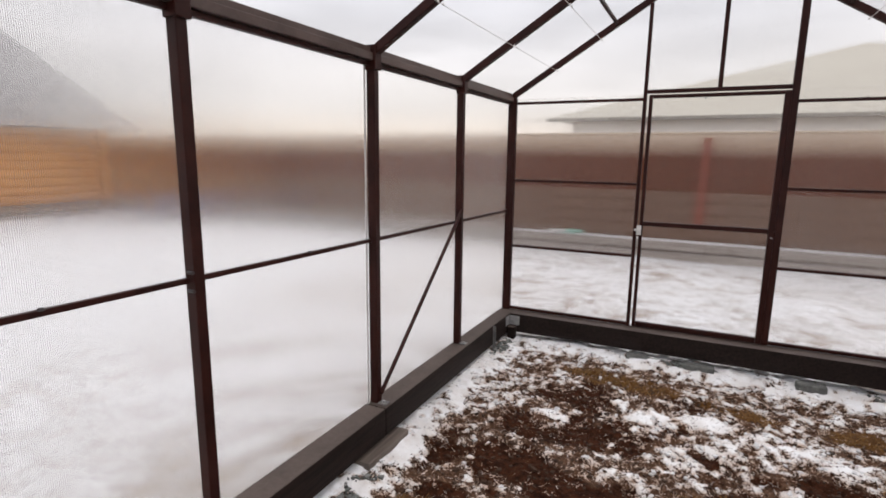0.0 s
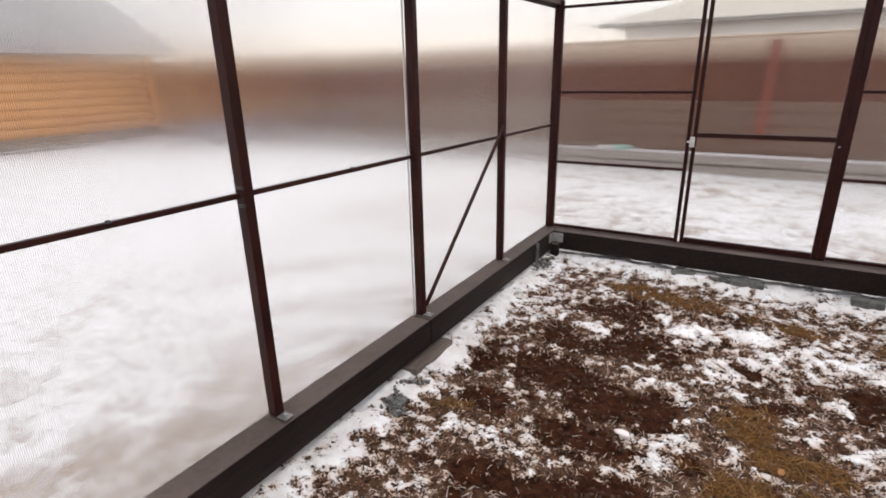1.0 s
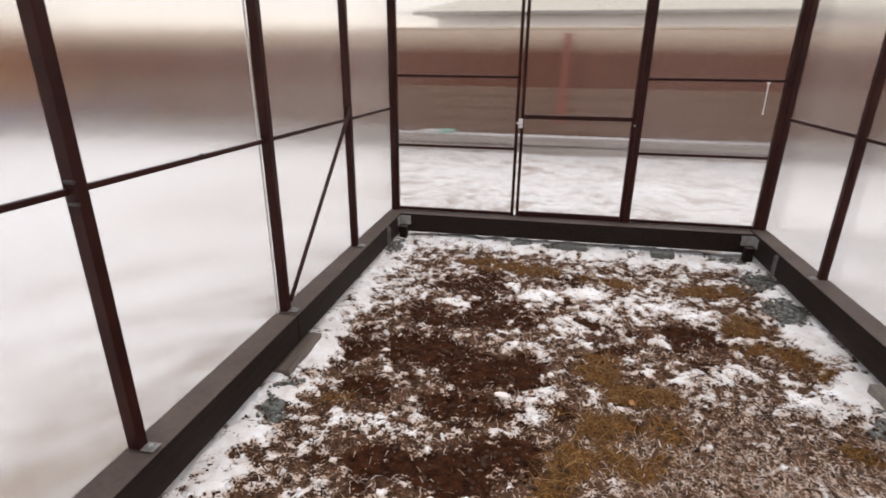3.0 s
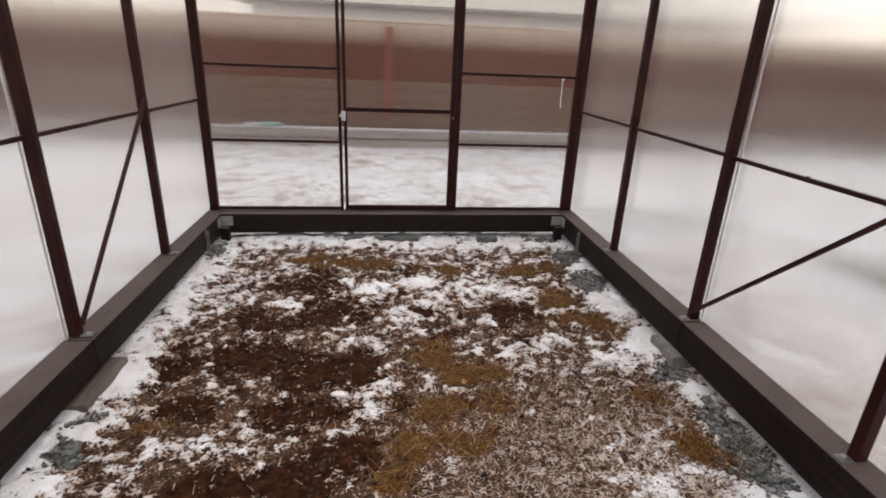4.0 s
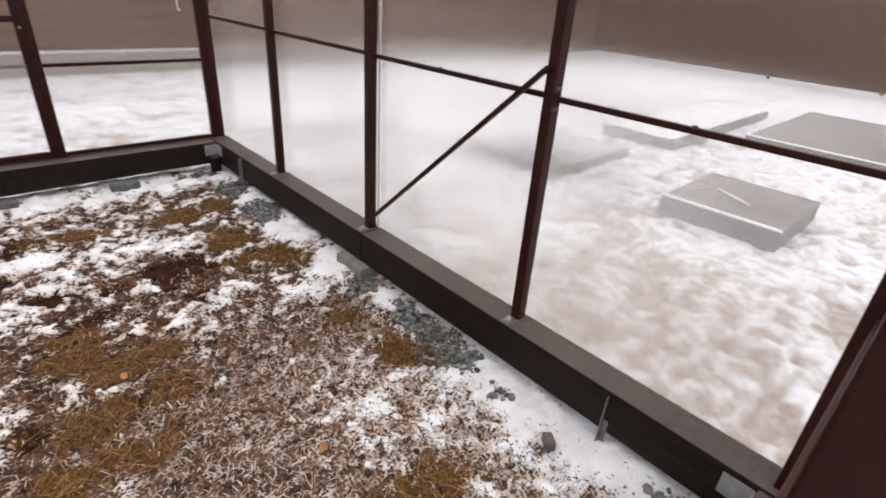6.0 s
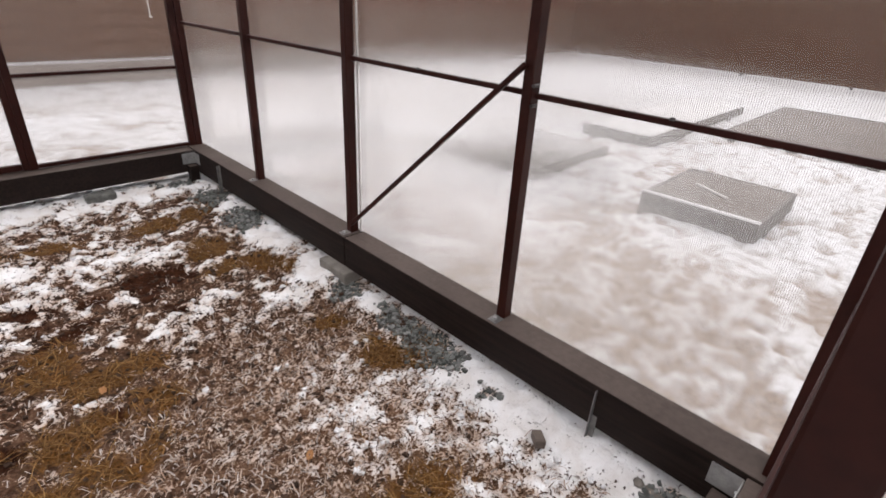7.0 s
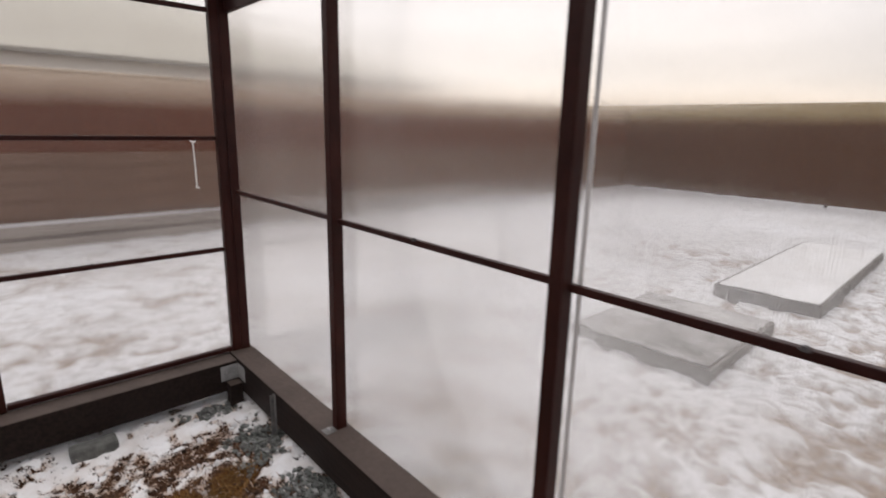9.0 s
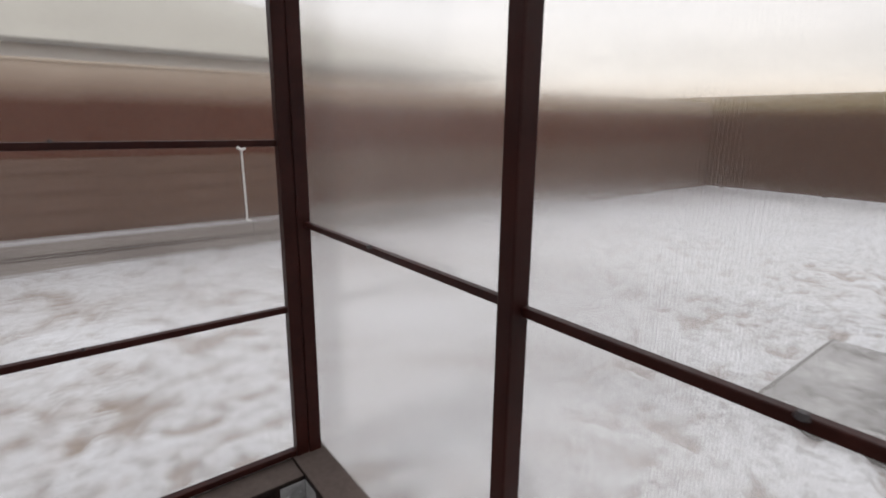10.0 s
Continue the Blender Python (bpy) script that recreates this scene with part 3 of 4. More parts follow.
EAVE_Z, RIDGE_Z = 1.950, 2.850
BAYS = (1.06, 2.052, 3.025)                    # the frames between the gables
for s, side in ((-1, "left"), (1, "right")):
    wall = tagged(empty("wall_west" if s < 0 else "wall_east"), "clear ribbed polycarbonate side wall on brown steel posts", "wall", kind="structure")
    a, b = sorted((s * 1.412, s * 1.456))
    bays = (1.045, 2.050, 3.030) if s < 0 else (1.078, 2.055, 3.020)
    for y in bays:
        part("post", box((a, y - 0.019, Z1), (b, y + 0.019, 1.925), 0.004), STEEL, wall)
        foot(s * 1.4, y, s, wall)
        bm = box((min(s * 1.400, s * 1.458), y - 0.027, 1.885), (max(s * 1.400, s * 1.458), y + 0.027, 1.995), 0.004)
        part("joint", bm, STEEL, wall)
    for y in (0.130, 3.98):
        part("post", box((a, y - 0.022, Z1), (b, y + 0.022, 1.925), 0.004), STEEL, wall)
    for k, y in enumerate((0.135, *(v + 0.021 for v in bays))):
        e = (*(v - 0.021 for v in bays), 3.958)[k]
        zr, ze = (1.062, 1.058) if s > 0 else (1.112 - 0.0115 * y, 1.112 - 0.0115 * e)
        part("rail", bar((s * 1.443, y, zr), (s * 1.443, e, ze), 0.018, 0.018), STEEL, wall)
        screw((s * 1.430, (y + e) / 2 + 0.03, (zr + ze) / 2 + 0.012), wall)
    # bolts beside the rail on the second frame
    for dz in (-0.030, 0.030):
        zb = (1.060 if s > 0 else 1.098) + dz
        bm = rod([(s * 1.436, bays[0] - 0.024, zb), (s * 1.414, bays[0] - 0.024, zb)], 0.006)
        part("bolt", bm, DARK, wall)
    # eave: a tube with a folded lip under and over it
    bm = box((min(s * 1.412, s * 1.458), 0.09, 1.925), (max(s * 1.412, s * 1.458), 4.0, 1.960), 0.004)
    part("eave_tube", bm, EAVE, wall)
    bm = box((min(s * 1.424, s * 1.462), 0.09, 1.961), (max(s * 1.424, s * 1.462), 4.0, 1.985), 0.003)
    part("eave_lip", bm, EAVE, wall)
    bm = box((min(s * 1.436, s * 1.460), 0.09, 1.905 if s < 0 else 1.868), (max(s * 1.436, s * 1.460), 4.0, 1.924), 0.003)
    part("eave_lip", bm, STEEL, wall)
    if s < 0:
        part("brace", bar((s * 1.404, 2.050, 0.290), (s * 1.404, 3.005, 1.156), 0.017, 0.017), STEEL, wall, "slanting brown brace")
    else:
        part("brace", bar((s * 1.402, 2.022, 0.296), (s * 1.402, 1.085, 1.150), 0.017, 0.017), STEEL, wall, "slanting brown brace")
    for y0, y1, off in ((0.072, 2.020, 0.0), (2.022, 4.02, 0.0)):
        x = s * (SKIN + off)
        sh = skin("polycarbonate_sheet", [(x, y0, 0.215), (x, y1, 0.215), (x, y1, 1.975), (x, y0, 1.975)], wall, "clear ribbed twin-wall sheet")
        ribs("web", (x + s * 0.0006, y0), (x + s * 0.0006, y1), 0.215, 1.975, (s * 0.0056, 0), sh, 0.0048 if s < 0 else 0.0054, 0.0005)
    bm = box((min(s * 1.4575, s * 1.4610), 2.0155, 0.22), (max(s * 1.4575, s * 1.4610), 2.0255, 1.92))
    seam = part("seam_strip", bm, WHITE, wall, "pale sheet edge beside the post")

# ---- gables ----
gable = tagged(empty("wall_north"), "brown steel gable with clear ribbed sheets round a door", "wall", kind="structure")
GY0, GY1, GS = 3.962, 3.998, 4.004


def rafter_z(x):
    return RIDGE_Z - (RIDGE_Z - EAVE_Z) * abs(x) / 1.43


def gable_frame(parent, y0, y1, sides=(-1, 1)):
    for s in sides:
        part("stud", box((min(s * 1.380, s * 1.4235), y0, Z1), (max(s * 1.380, s * 1.4235), y1, rafter_z(1.395) - 0.02), 0.003), STEEL, parent)
    for s, x0, x1 in ((-1, -0.448, -0.424), (1, 0.440, 0.482)):
        if s in sides:
            part("jamb", box((x0, y0, Z1), (x1, y1, rafter_z((x0 + x1) / 2) - 0.025), 0.003), STEEL, parent)
    if len(sides) < 2:
        part("header", box((-1.409, y0, 1.950), (1.379, y1, 1.975), 0.003), STEEL, parent)
    else:
        part("header", box((-0.423, y0, 1.950), (0.439, y1, 1.975), 0.003), STEEL, parent)
    part("mid_stud", box((0.016, y0 + 0.006, 1.976), (0.044, y1 - 0.004, rafter_z(0.03) - 0.025), 0.003), STEEL, parent)
    for s, x0, x1 in ((-1, -1.379, -0.449), (1, 0.483, 1.379)):
        if s not in sides:
            continue
        rails = (0.780, 1.313, 1.912 if s < 0 else 1.872)
        for z in rails:
            part("rail", box((x0, y0 + 0.010, z - 0.010), (x1, y1 - 0.004, z + 0.010), 0.003), STEEL, parent)
        for z in rails:
            screw(((x0 + x1) / 2 - 0.1, y0 + 0.014, z + 0.012), parent, 0.006)
        part("bottom_rail", box((x0, y0 + 0.004, Z1 + 0.004), (x1, y1 - 0.004, Z1 + 0.026), 0.003), STEEL, parent)
        # pale strip added to show the light line in the gap below the rail
        part("gap_light_strip", box((x0, y0 + 0.010, Z1 - 0.001), (x1, y1 - 0.002, Z1 + 0.0035)), ZINC, parent, "pale strip standing in for light in the gap under the rail")


gable_frame(gable, GY0, GY1)
for x0, x1 in ((-1.46, -0.436), (0.46, 1.46)):
    z0, z1 = rafter_z(x0) + 0.02, rafter_z(x1) + 0.02
    sh = skin("polycarbonate_sheet", [(x0, GS, 0.225), (x1, GS, 0.225), (x1, GS, z1), (x0, GS, z0)], gable, "clear ribbed twin-wall sheet", SHEET_GABLE)
    ribs("web", (x0, GS + 0.0006), (x1, GS + 0.0006), 0.225, min(z0, z1), (0, 0.0052), sh, 0.0055, 0.0005)
sh = skin("polycarbonate_sheet", [(-0.436, GS, 1.955), (0.46, GS, 1.955), (0.46, GS, rafter_z(0.46) + 0.02), (0.0, GS, RIDGE_Z + 0.02), (-0.436, GS, rafter_z(0.436) + 0.02)], gable,
          "clear ribbed twin-wall sheet", SHEET_GABLE)
ribs("web", (-0.436, GS + 0.0006), (0.46, GS + 0.0006), 1.955, 2.55, (0, 0.0052), sh)


def door_leaf(name, label):
    """A leaf in its closed place in the far gable, hinge at x = 0.436."""
    leaf = tagged(empty(name, (0.436, 3.98, 0)), label, "door", kind="structure")
    move = Matrix.Translation((-0.436, -3.98, 0))

    def add(kind, bm, mat, lab=""):
        bmesh.ops.transform(bm, matrix=move, verts=bm.verts)
        return part(kind, bm, mat, leaf, lab)

    add("stile", box((-0.408, GY0, 0.243), (-0.384, GY1, 1.940), 0.003), STEEL)
    add("stile", box((0.404, GY0, 0.243), (0.4395, GY1, 1.940), 0.003), STEEL)
    add("top_rail", box((-0.383, GY0 + 0.002, 1.916), (0.403, GY1 - 0.002, 1.939), 0.003), STEEL)
    add("middle_rail", box((-0.383, GY0 + 0.002, 1.012), (0.403, GY1 - 0.002, 1.044), 0.003), STEEL)
    add("bottom_rail", box((-0.383, GY0 + 0.002, 0.244), (0.403, GY1 - 0.002, 0.280), 0.003), STEEL)
    bm = bmesh.new()
    bm.faces.new([bm.verts.new(c) for c in ((-0.405, GS, 0.259), (0.433, GS, 0.259), (0.433, GS, 1.937), (-0.405, GS, 1.937))])
    sheet = add("polycarbonate_sheet", bm, SHEET_GABLE, "clear ribbed twin-wall sheet")
    sheet.visible_shadow = False
    ribs("web", (-0.405 - 0.436, GS + 0.0006 - 3.98), (-0.003, GS + 0.0006 - 3.98), 0.259, 1.937, (0, 0.0052), sheet, 0.0055, 0.0005)
    bm = box((-0.424, GY0 - 0.012, 0.945), (-0.392, GY0 - 0.001, 1.015), 0.003)
    box((-0.440, GY0 - 0.020, 0.975), (-0.398, GY0 - 0.012, 0.990), 0.002, bm)
    add("latch", bm, WHITE, "white latch plate with a bolt")
    for x, z in ((0.425, 0.985), (-0.05, 1.905)):
        bm = bmesh.new()
        bmesh.ops.create_cone(bm, cap_ends=True, segments=8, radius1=0.007, radius2=0.006, depth=0.006, matrix=pose(x, GY0 - 0.002, z, 90))
        add("screw", bm, ZINC)
    return leaf


door_leaf("door_1", "closed brown steel door with clear ribbed panels")

rear = tagged(empty("wall_south"), "brown steel gable with an open doorway, clear ribbed sheets", "wall", kind="structure")
part("jamb", box((0.408, 0.072, Z1), (0.448, 0.120, 1.949), 0.004), STEEL, rear)
part("header", box((-1.409, 0.097, 1.950), (1.379, 0.133, 1.976), 0.003), STEEL, rear)
part("stud", box((1.380, 0.112, Z1), (1.409, 0.155, 1.949), 0.003), STEEL, rear)
for z in (0.262, 0.780, 1.313):
    part("rail", box((0.449, 0.105, z - 0.010), (1.379, 0.129, z + 0.010), 0.003), STEEL, rear)
skin("polycarbonate_sheet", [(0.43, 0.092, 0.225), (1.46, 0.092, 0.225), (1.46, 0.092, 1.96), (0.43, 0.092, 1.96)], rear, "clear ribbed twin-wall sheet")
skin("polycarbonate_sheet", [(-1.46, 0.092, 1.962), (1.46, 0.092, 1.962), (0.0, 0.092, RIDGE_Z + 0.02)], rear, "clear ribbed twin-wall sheet")
leaf = door_leaf("door_2", "brown steel door standing open outwards on the snow")
leaf.matrix_world = pose(0.440, 0.052, 0.0, 0, 0, 91)

# ---- roof ----
roof = tagged(empty("roof"), "brown steel rafters under clear ribbed roof sheets", "roof", kind="structure")
for y in (0.112, *BAYS, 3.98):
    for s in (-1, 1):
        part("rafter", bar((s * 1.43, y, EAVE_Z + 0.012), (s * 0.012, y, RIDGE_Z + 0.004), 0.040, 0.040), STEEL, roof)
part("ridge_tube", bar((0, 0.09, RIDGE_Z + 0.016), (0, 4.0, RIDGE_Z + 0.016), 0.030, 0.030), STEEL, roof)
part("collar", bar((-0.76, 3.0, 2.372), (0.76, 3.0, 2.372), 0.024, 0.024), STEEL, roof)
for s in (-1, 1):
    x = 0.672
    part("purlin", bar((s * x, 3.02, rafter_z(x) + 0.01), (s * x, 3.96, rafter_z(x) + 0.01), 0.020, 0.020), STEEL, roof)
    up = Vector((s * 0.9, 0, 1.43)).normalized() * 0.034
    p, q = Vector((s * 1.49, 0, EAVE_Z - 0.026)) + up, Vector((0, 0, RIDGE_Z + 0.012)) + up
    for y0, y1 in ((0.06, 2.028), (2.032, 4.03)):
        skin("roof_sheet", [(p.x, y0, p.z), (p.x, y1, p.z), (q.x, y1, q.z), (q.x, y0, q.z)], roof, "clear ribbed roof sheet")
bm = bmesh.new()
bmesh.ops.create_icosphere(bm, subdivisions=1, radius=0.006)
KNOT = bpy.data.meshes.new("knot")
bm.to_mesh(KNOT)
bm.free()
for s in (-1, 1):
    for x, z in ((1.087, 2.140), (0.773, 2.335)):
        line = tagged(part("twine", rod([(s * x, 0.12, z), (s * x, 1.06, z - 0.004), (s * x, 2.03, z), (s * x, 3.0, z - 0.003), (s * x, 3.96, z)], 0.0016, 6), TWINE),
                      "white twine stretched under the roof rafters", "twine", "twine under the roof")
        for y in (*BAYS, 3.97):
            for d in (-0.024, 0.024):
                ob = link("knot", KNOT, TWINE, line)
                ob.location = (s * x, y + d, z + 0.002)

# ---- loose things inside ----
for x, y, lean in ((1.352, 3.435, 0.0), (-1.352, 3.505, 0.0), (1.358, 0.613, 0.012)):
    s = 1 if x > 0 else -1
    bm = bar((x - s * lean, y, -0.12), (x, y, 0.232), 0.022, 0.005, up=(1, 0, 0), bevel=0.001)
    bar((x - s * lean + s * -0.009, y + 0.009, -0.12), (x - s * 0.009, y + 0.009, 0.228), 0.004, 0.018, up=(1, 0, 0), bevel=0.001, bm=bm)
    st = tagged(part("metal_stake", bm, DULL), "dull metal angle stake driven in beside the sill", "stake", "stakes along the sill")
    part("loop", rod([(x + s * 0.004, y, 0.214), (x + s * 0.010, y, 0.220)], 0.006), ZINC, st)

blk = tagged(part("concrete_block", box((1.300, 1.945, -0.03), (1.45, 2.170, 0.086), 0.008), CONCRETE), "grey concrete block wedged under the timber sill", "block")
brd = tagged(part("board_offcut", box((-1.44, 1.79, 0.030), (-1.300, 2.15, 0.066), 0.004), WET_WOOD), "wet brown board offcut under the timber sill", "board")
for x, y, w in ((0.06, 3.84, 0.20), (0.72, 3.83, 0.17), (-0.35, 3.85, 0.15)):
    tagged(part("flat_stone", box((x - w / 2, y - 0.05, -0.02), (x + w / 2, y + 0.03, 0.070), 0.012), STONE_DARK), "flat dark grey stone under the timber sill", "stone", "stones under the sill")

hook = tagged(part("wire_hook", rod([(1.246, 3.955, 1.303), (1.256, 3.955, 1.296), (1.266, 3.955, 1.300)], 0.004), TWINE), "bent white wire hook hanging from the gable rail", "hook")
part("stem", rod([(1.256, 3.955, 1.298), (1.258, 3.955, 1.105), (1.255, 3.955, 1.092), (1.268, 3.955, 1.090)], 0.0032), TWINE, hook)

rng = random.Random(5)
bm = bmesh.new()
bmesh.ops.create_icosphere(bm, subdivisions=2, radius=0.03)
for v in bm.verts:
    v.co *= 1 + 0.5 * (noise.noise(v.co * 40) - 0.1)
    v.co.z *= 0.35
    v.co.x *= 1.7
scrap = tagged(part("scrap", bm, PAPER, None, smooth=True), "crumpled pinkish white scrap lying on the mud", "scrap")
scrap.scale = (0.7, 0.6, 0.8)
scrap.location = (-0.315, 1.855, 0.02)
for x, y in ((0.635, 1.175), (0.25, 1.9)):
    bm = bmesh.new()
    c = [bm.verts.new((0.018 * math.cos(t) * (1 + 0.3 * math.cos(2 * t)), 0.012 * math.sin(t), 0.005 * math.cos(3 * t))) for t in np.linspace(0, 2 * math.pi, 9)[:-1]]
    mid_v = bm.verts.new((0, 0, -0.004))
    for i in range(8):
        bm.faces.new((c[i], c[(i + 1) % 8], mid_v))
    ob = tagged(part("dry_leaf", bm, LEAF), "curled dry orange leaf on the ground", "leaf", "dry leaves")
    ob.matrix_world = pose(x, y, 0.028, 10, 5, rng.random() * 360)


def ground_z(x, y):
    return soil_fields(np.array([x]), np.array([y]))[3][0]


def lump(r, seed):
    bm = bmesh.new()
    bmesh.ops.create_icosphere(bm, subdivisions=2, radius=1)
    for v in bm.verts:
        v.co *= 1 + 0.45 * noise.noise(v.co * 1.3 + Vector((seed * 3.1, 0, 0)))
        v.co.z *= 0.55
        v.co *= r
    return bm


for k in range(26):
    r = rng.uniform(0.014, 0.034) * (1.5 if k < 4 else 1.0)
    x, y = 1.30 - abs(rng.gauss(0, 0.06)), 0.25 + abs(rng.gauss(0, 0.07))
    ob = tagged(part("stone", lump(r, k), CONCRETE if k % 3 else STONE_DARK, smooth=True), "rough grey stone lying in the snow beside the sill", "stone", "stones in the corner")
    ob.matrix_world = pose(x, y, ground_z(x, y) + 0.3 * r, 0, 0, rng.uniform(0, 360))
bm = box((-0.03, -0.017, 0), (0.03, 0.017, 0.03), 0.004)
ob = tagged(part("wood_chip", bm, WET_WOOD), "small dark wood chip on the snow", "wood chip")
ob.matrix_world = pose(1.21, 0.72, 0.025, 4, 8, 50)


# ---- yard ----
FY = 8.42
fence = tagged(empty("fence", (0, FY, 0)), "red-brown profiled steel fence over grey-brown boards", "fence")


def profiled(length, z0, z1):
    """A profiled steel sheet along x."""
    bm = bmesh.new()
    pts, x = [], 0.0
    while x < length - 0.17:
        pts += [(x, 0), (x + 0.06, 0), (x + 0.075, -0.0006), (x + 0.14, -0.0006), (x + 0.155, 0)]
        x += 0.17
    pts.append((length, 0))
    rings = [[bm.verts.new((a, b + d, z)) for a, b in pts] for d, z in ((0, z0), (0, z1), (0.004, z1), (0.004, z0))]
    for i in range(len(pts) - 1):
        for k in range(4):
            r, q = rings[k], rings[(k + 1) % 4]
            bm.faces.new((r[i], r[i + 1], q[i + 1], q[i]))
    for i in (0, -1):
        bm.faces.new([r[i] for r in rings])
    bmesh.ops.recalc_face_normals(bm, faces=bm.faces)
    return bm


def mesh_of(bm, name, mat):
    me = bpy.data.meshes.new(name)
    bm.to_mesh(me)
    bm.free()
    me.materials.append(mat)
    return me


panel = mesh_of(profiled(1.998, 1.02, 1.861), "panel", FENCE_HAZED)
post_me = mesh_of(box((-0.03, 0.01, -0.1), (0.03, 0.07, 1.84), 0.004), "fence_post", STEEL)
board_me = mesh_of(box((0, -0.012, 0), (1.998, 0.010, 0.179), 0.0012), "fence_board", FENCE_GREY)
cap_me = mesh_of(box((0, -0.022, 1.862), (2.0, 0.012, 1.885), 0.004), "cap_rail", FENCE_TOP)
for k in range(-7, 7):
    x = 2.0 * k - 0.9
    for name, me, z in (("panel", panel, 0), ("fence_post", post_me, 0), ("cap_rail", cap_me, 0), *(("board", board_me, 0.30 + 0.18 * j) for j in range(-2, 4))):
        ob = link(name, me, FENCE_HAZED, fence)
        ob.location = (x, 0, z)
for k in range(-6, 3):
    for z, h in ((0.0, 0.136), (0.160, 0.131)):
        part("plinth_board", box((k * 2.5 + 0.004, -0.125, z), (k * 2.5 + 2.496, -0.085, z + h), 0.005), OLD_WOOD, fence)
    part("snow_line", box((k * 2.5, -0.130, 0.2915), (k * 2.5 + 2.5, -0.045, 0.309), 0.006), CRUMBS, fence, "thin line of snow on the plinth")

fence_e = tagged(empty("fence", (12.9, 0, 0)), "olive and brown profiled steel fence along the yard", "fence")
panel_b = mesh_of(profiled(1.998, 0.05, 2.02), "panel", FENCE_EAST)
for k in range(-8, 5):
    for me, name in ((panel_b, "panel"), (post_me, "fence_post")):
        ob = link(name, me, FENCE_HAZED, fence_e)
        ob.location = (0, 2.0 * k + 2.0, 0)
        ob.rotation_euler = (0, 0, radians(-90))

tagged(part("red_board", bar((-0.13, FY - 0.06, 0.50), (-0.10, FY - 0.06, 1.80), 0.10, 0.03, up=(0, 1, 0), bevel=0.004), RED), "red painted board standing against the fence", "board")
bottle = tagged(part("watering_bottle", rod([(-2.02, 8.30, 0.335), (-1.80, 8.31, 0.335)], 0.036, 12), GREEN), "green plastic bottle lying on the fence plinth", "bottle")
part("cap", rod([(-2.30, 8.30, 0.335), (-2.07, 8.30, 0.335)], 0.022, 12), WHITE, bottle, "white neck of the bottle")

house = tagged(empty("neighbour_house", (2.5, 10.0, 0)), "pale neighbouring house with a snowy hipped roof behind the fence", "house")
part("wall", box((-5.0, 0.3, 0), (5.2, 8.0, 2.2), 0.02), PALE, house)
bm = bmesh.new()
v = [bm.verts.new(c) for c in ((-5.45, 0.15, 2.24), (5.7, 0.15, 2.24), (5.7, 8.6, 2.24), (-5.45, 8.6, 2.24), (0.2, 4.2, 3.95))]
for f in ((0, 1, 4), (1, 2, 4), (2, 3, 4), (3, 0, 4), (3, 2, 1, 0)):
    bm.faces.new([v[i] for i in f])
part("roof", bm, SNOWY, house, "snow-covered hipped roof")
part("eave_board", box((-5.45, 0.12, 2.175), (5.7, 0.149, 2.235), 0.005), PALE_GREY, house, "grey eave board")

cabin = tagged(empty("log_house", (-14.3, 5.75, 0)), "fresh orange log house with a grey roof, beyond the yard", "house")
for k in range(9):
    bm = rod([(0, -7.5, 0.36 + 0.2 * k), (0, 2.6, 0.36 + 0.2 * k)], 0.105, 12)
    part("log", bm, ORANGE, cabin)
    part("log", rod([(-6, 2.4, 0.46 + 0.2 * k), (0.25, 2.4, 0.46 + 0.2 * k)], 0.105, 12), ORANGE, cabin)
part("plinth", box((-5.9, -7.4, 0), (0.02, 2.3, 0.27), 0.01), CONCRETE, cabin)
part("wall", box((-6.0, -7.4, 0.271), (-0.09, 2.3, 2.1), 0.01), ORANGE, cabin)
bm = bmesh.new()
v = [bm.verts.new(c) for c in ((0.6, -8.0, 2.05), (0.6, 3.3, 2.05), (-3.0, -0.6, 6.4), (-3.0, -8.0, 6.4), (-6.6, 3.3, 2.05), (-6.6, -8.0, 2.05))]
for f in ((0, 1, 2, 3), (1, 4, 2), (3, 2, 4, 5), (0, 3, 5), (0, 5, 4, 1)):
    bm.faces.new([v[i] for i in f])
part("roof", bm, GREYROOF, cabin, "grey roof with a little snow")
part("step_board", box((0.45, -7.0, 0.10), (0.75, 2.0, 0.16), 0.01), BED_BOARD, cabin)

barrel = bmesh.new()
bmesh.ops.create_cone(barrel, cap_ends=True, segments=24, radius1=0.28, radius2=0.28, depth=0.85, matrix=pose(0, 0, 0.425))
for z in (0.28, 0.57):
    bmesh.ops.create_cone(barrel, cap_ends=True, segments=24, radius1=0.295, radius2=0.295, depth=0.04, matrix=pose(0, 0, z))
ob = tagged(part("barrel", barrel, BLUE), "dull blue plastic barrel lying in the yard", "barrel")
ob.matrix_world = pose(-10.9, 7.35, 0.31, 0, 90, 65)


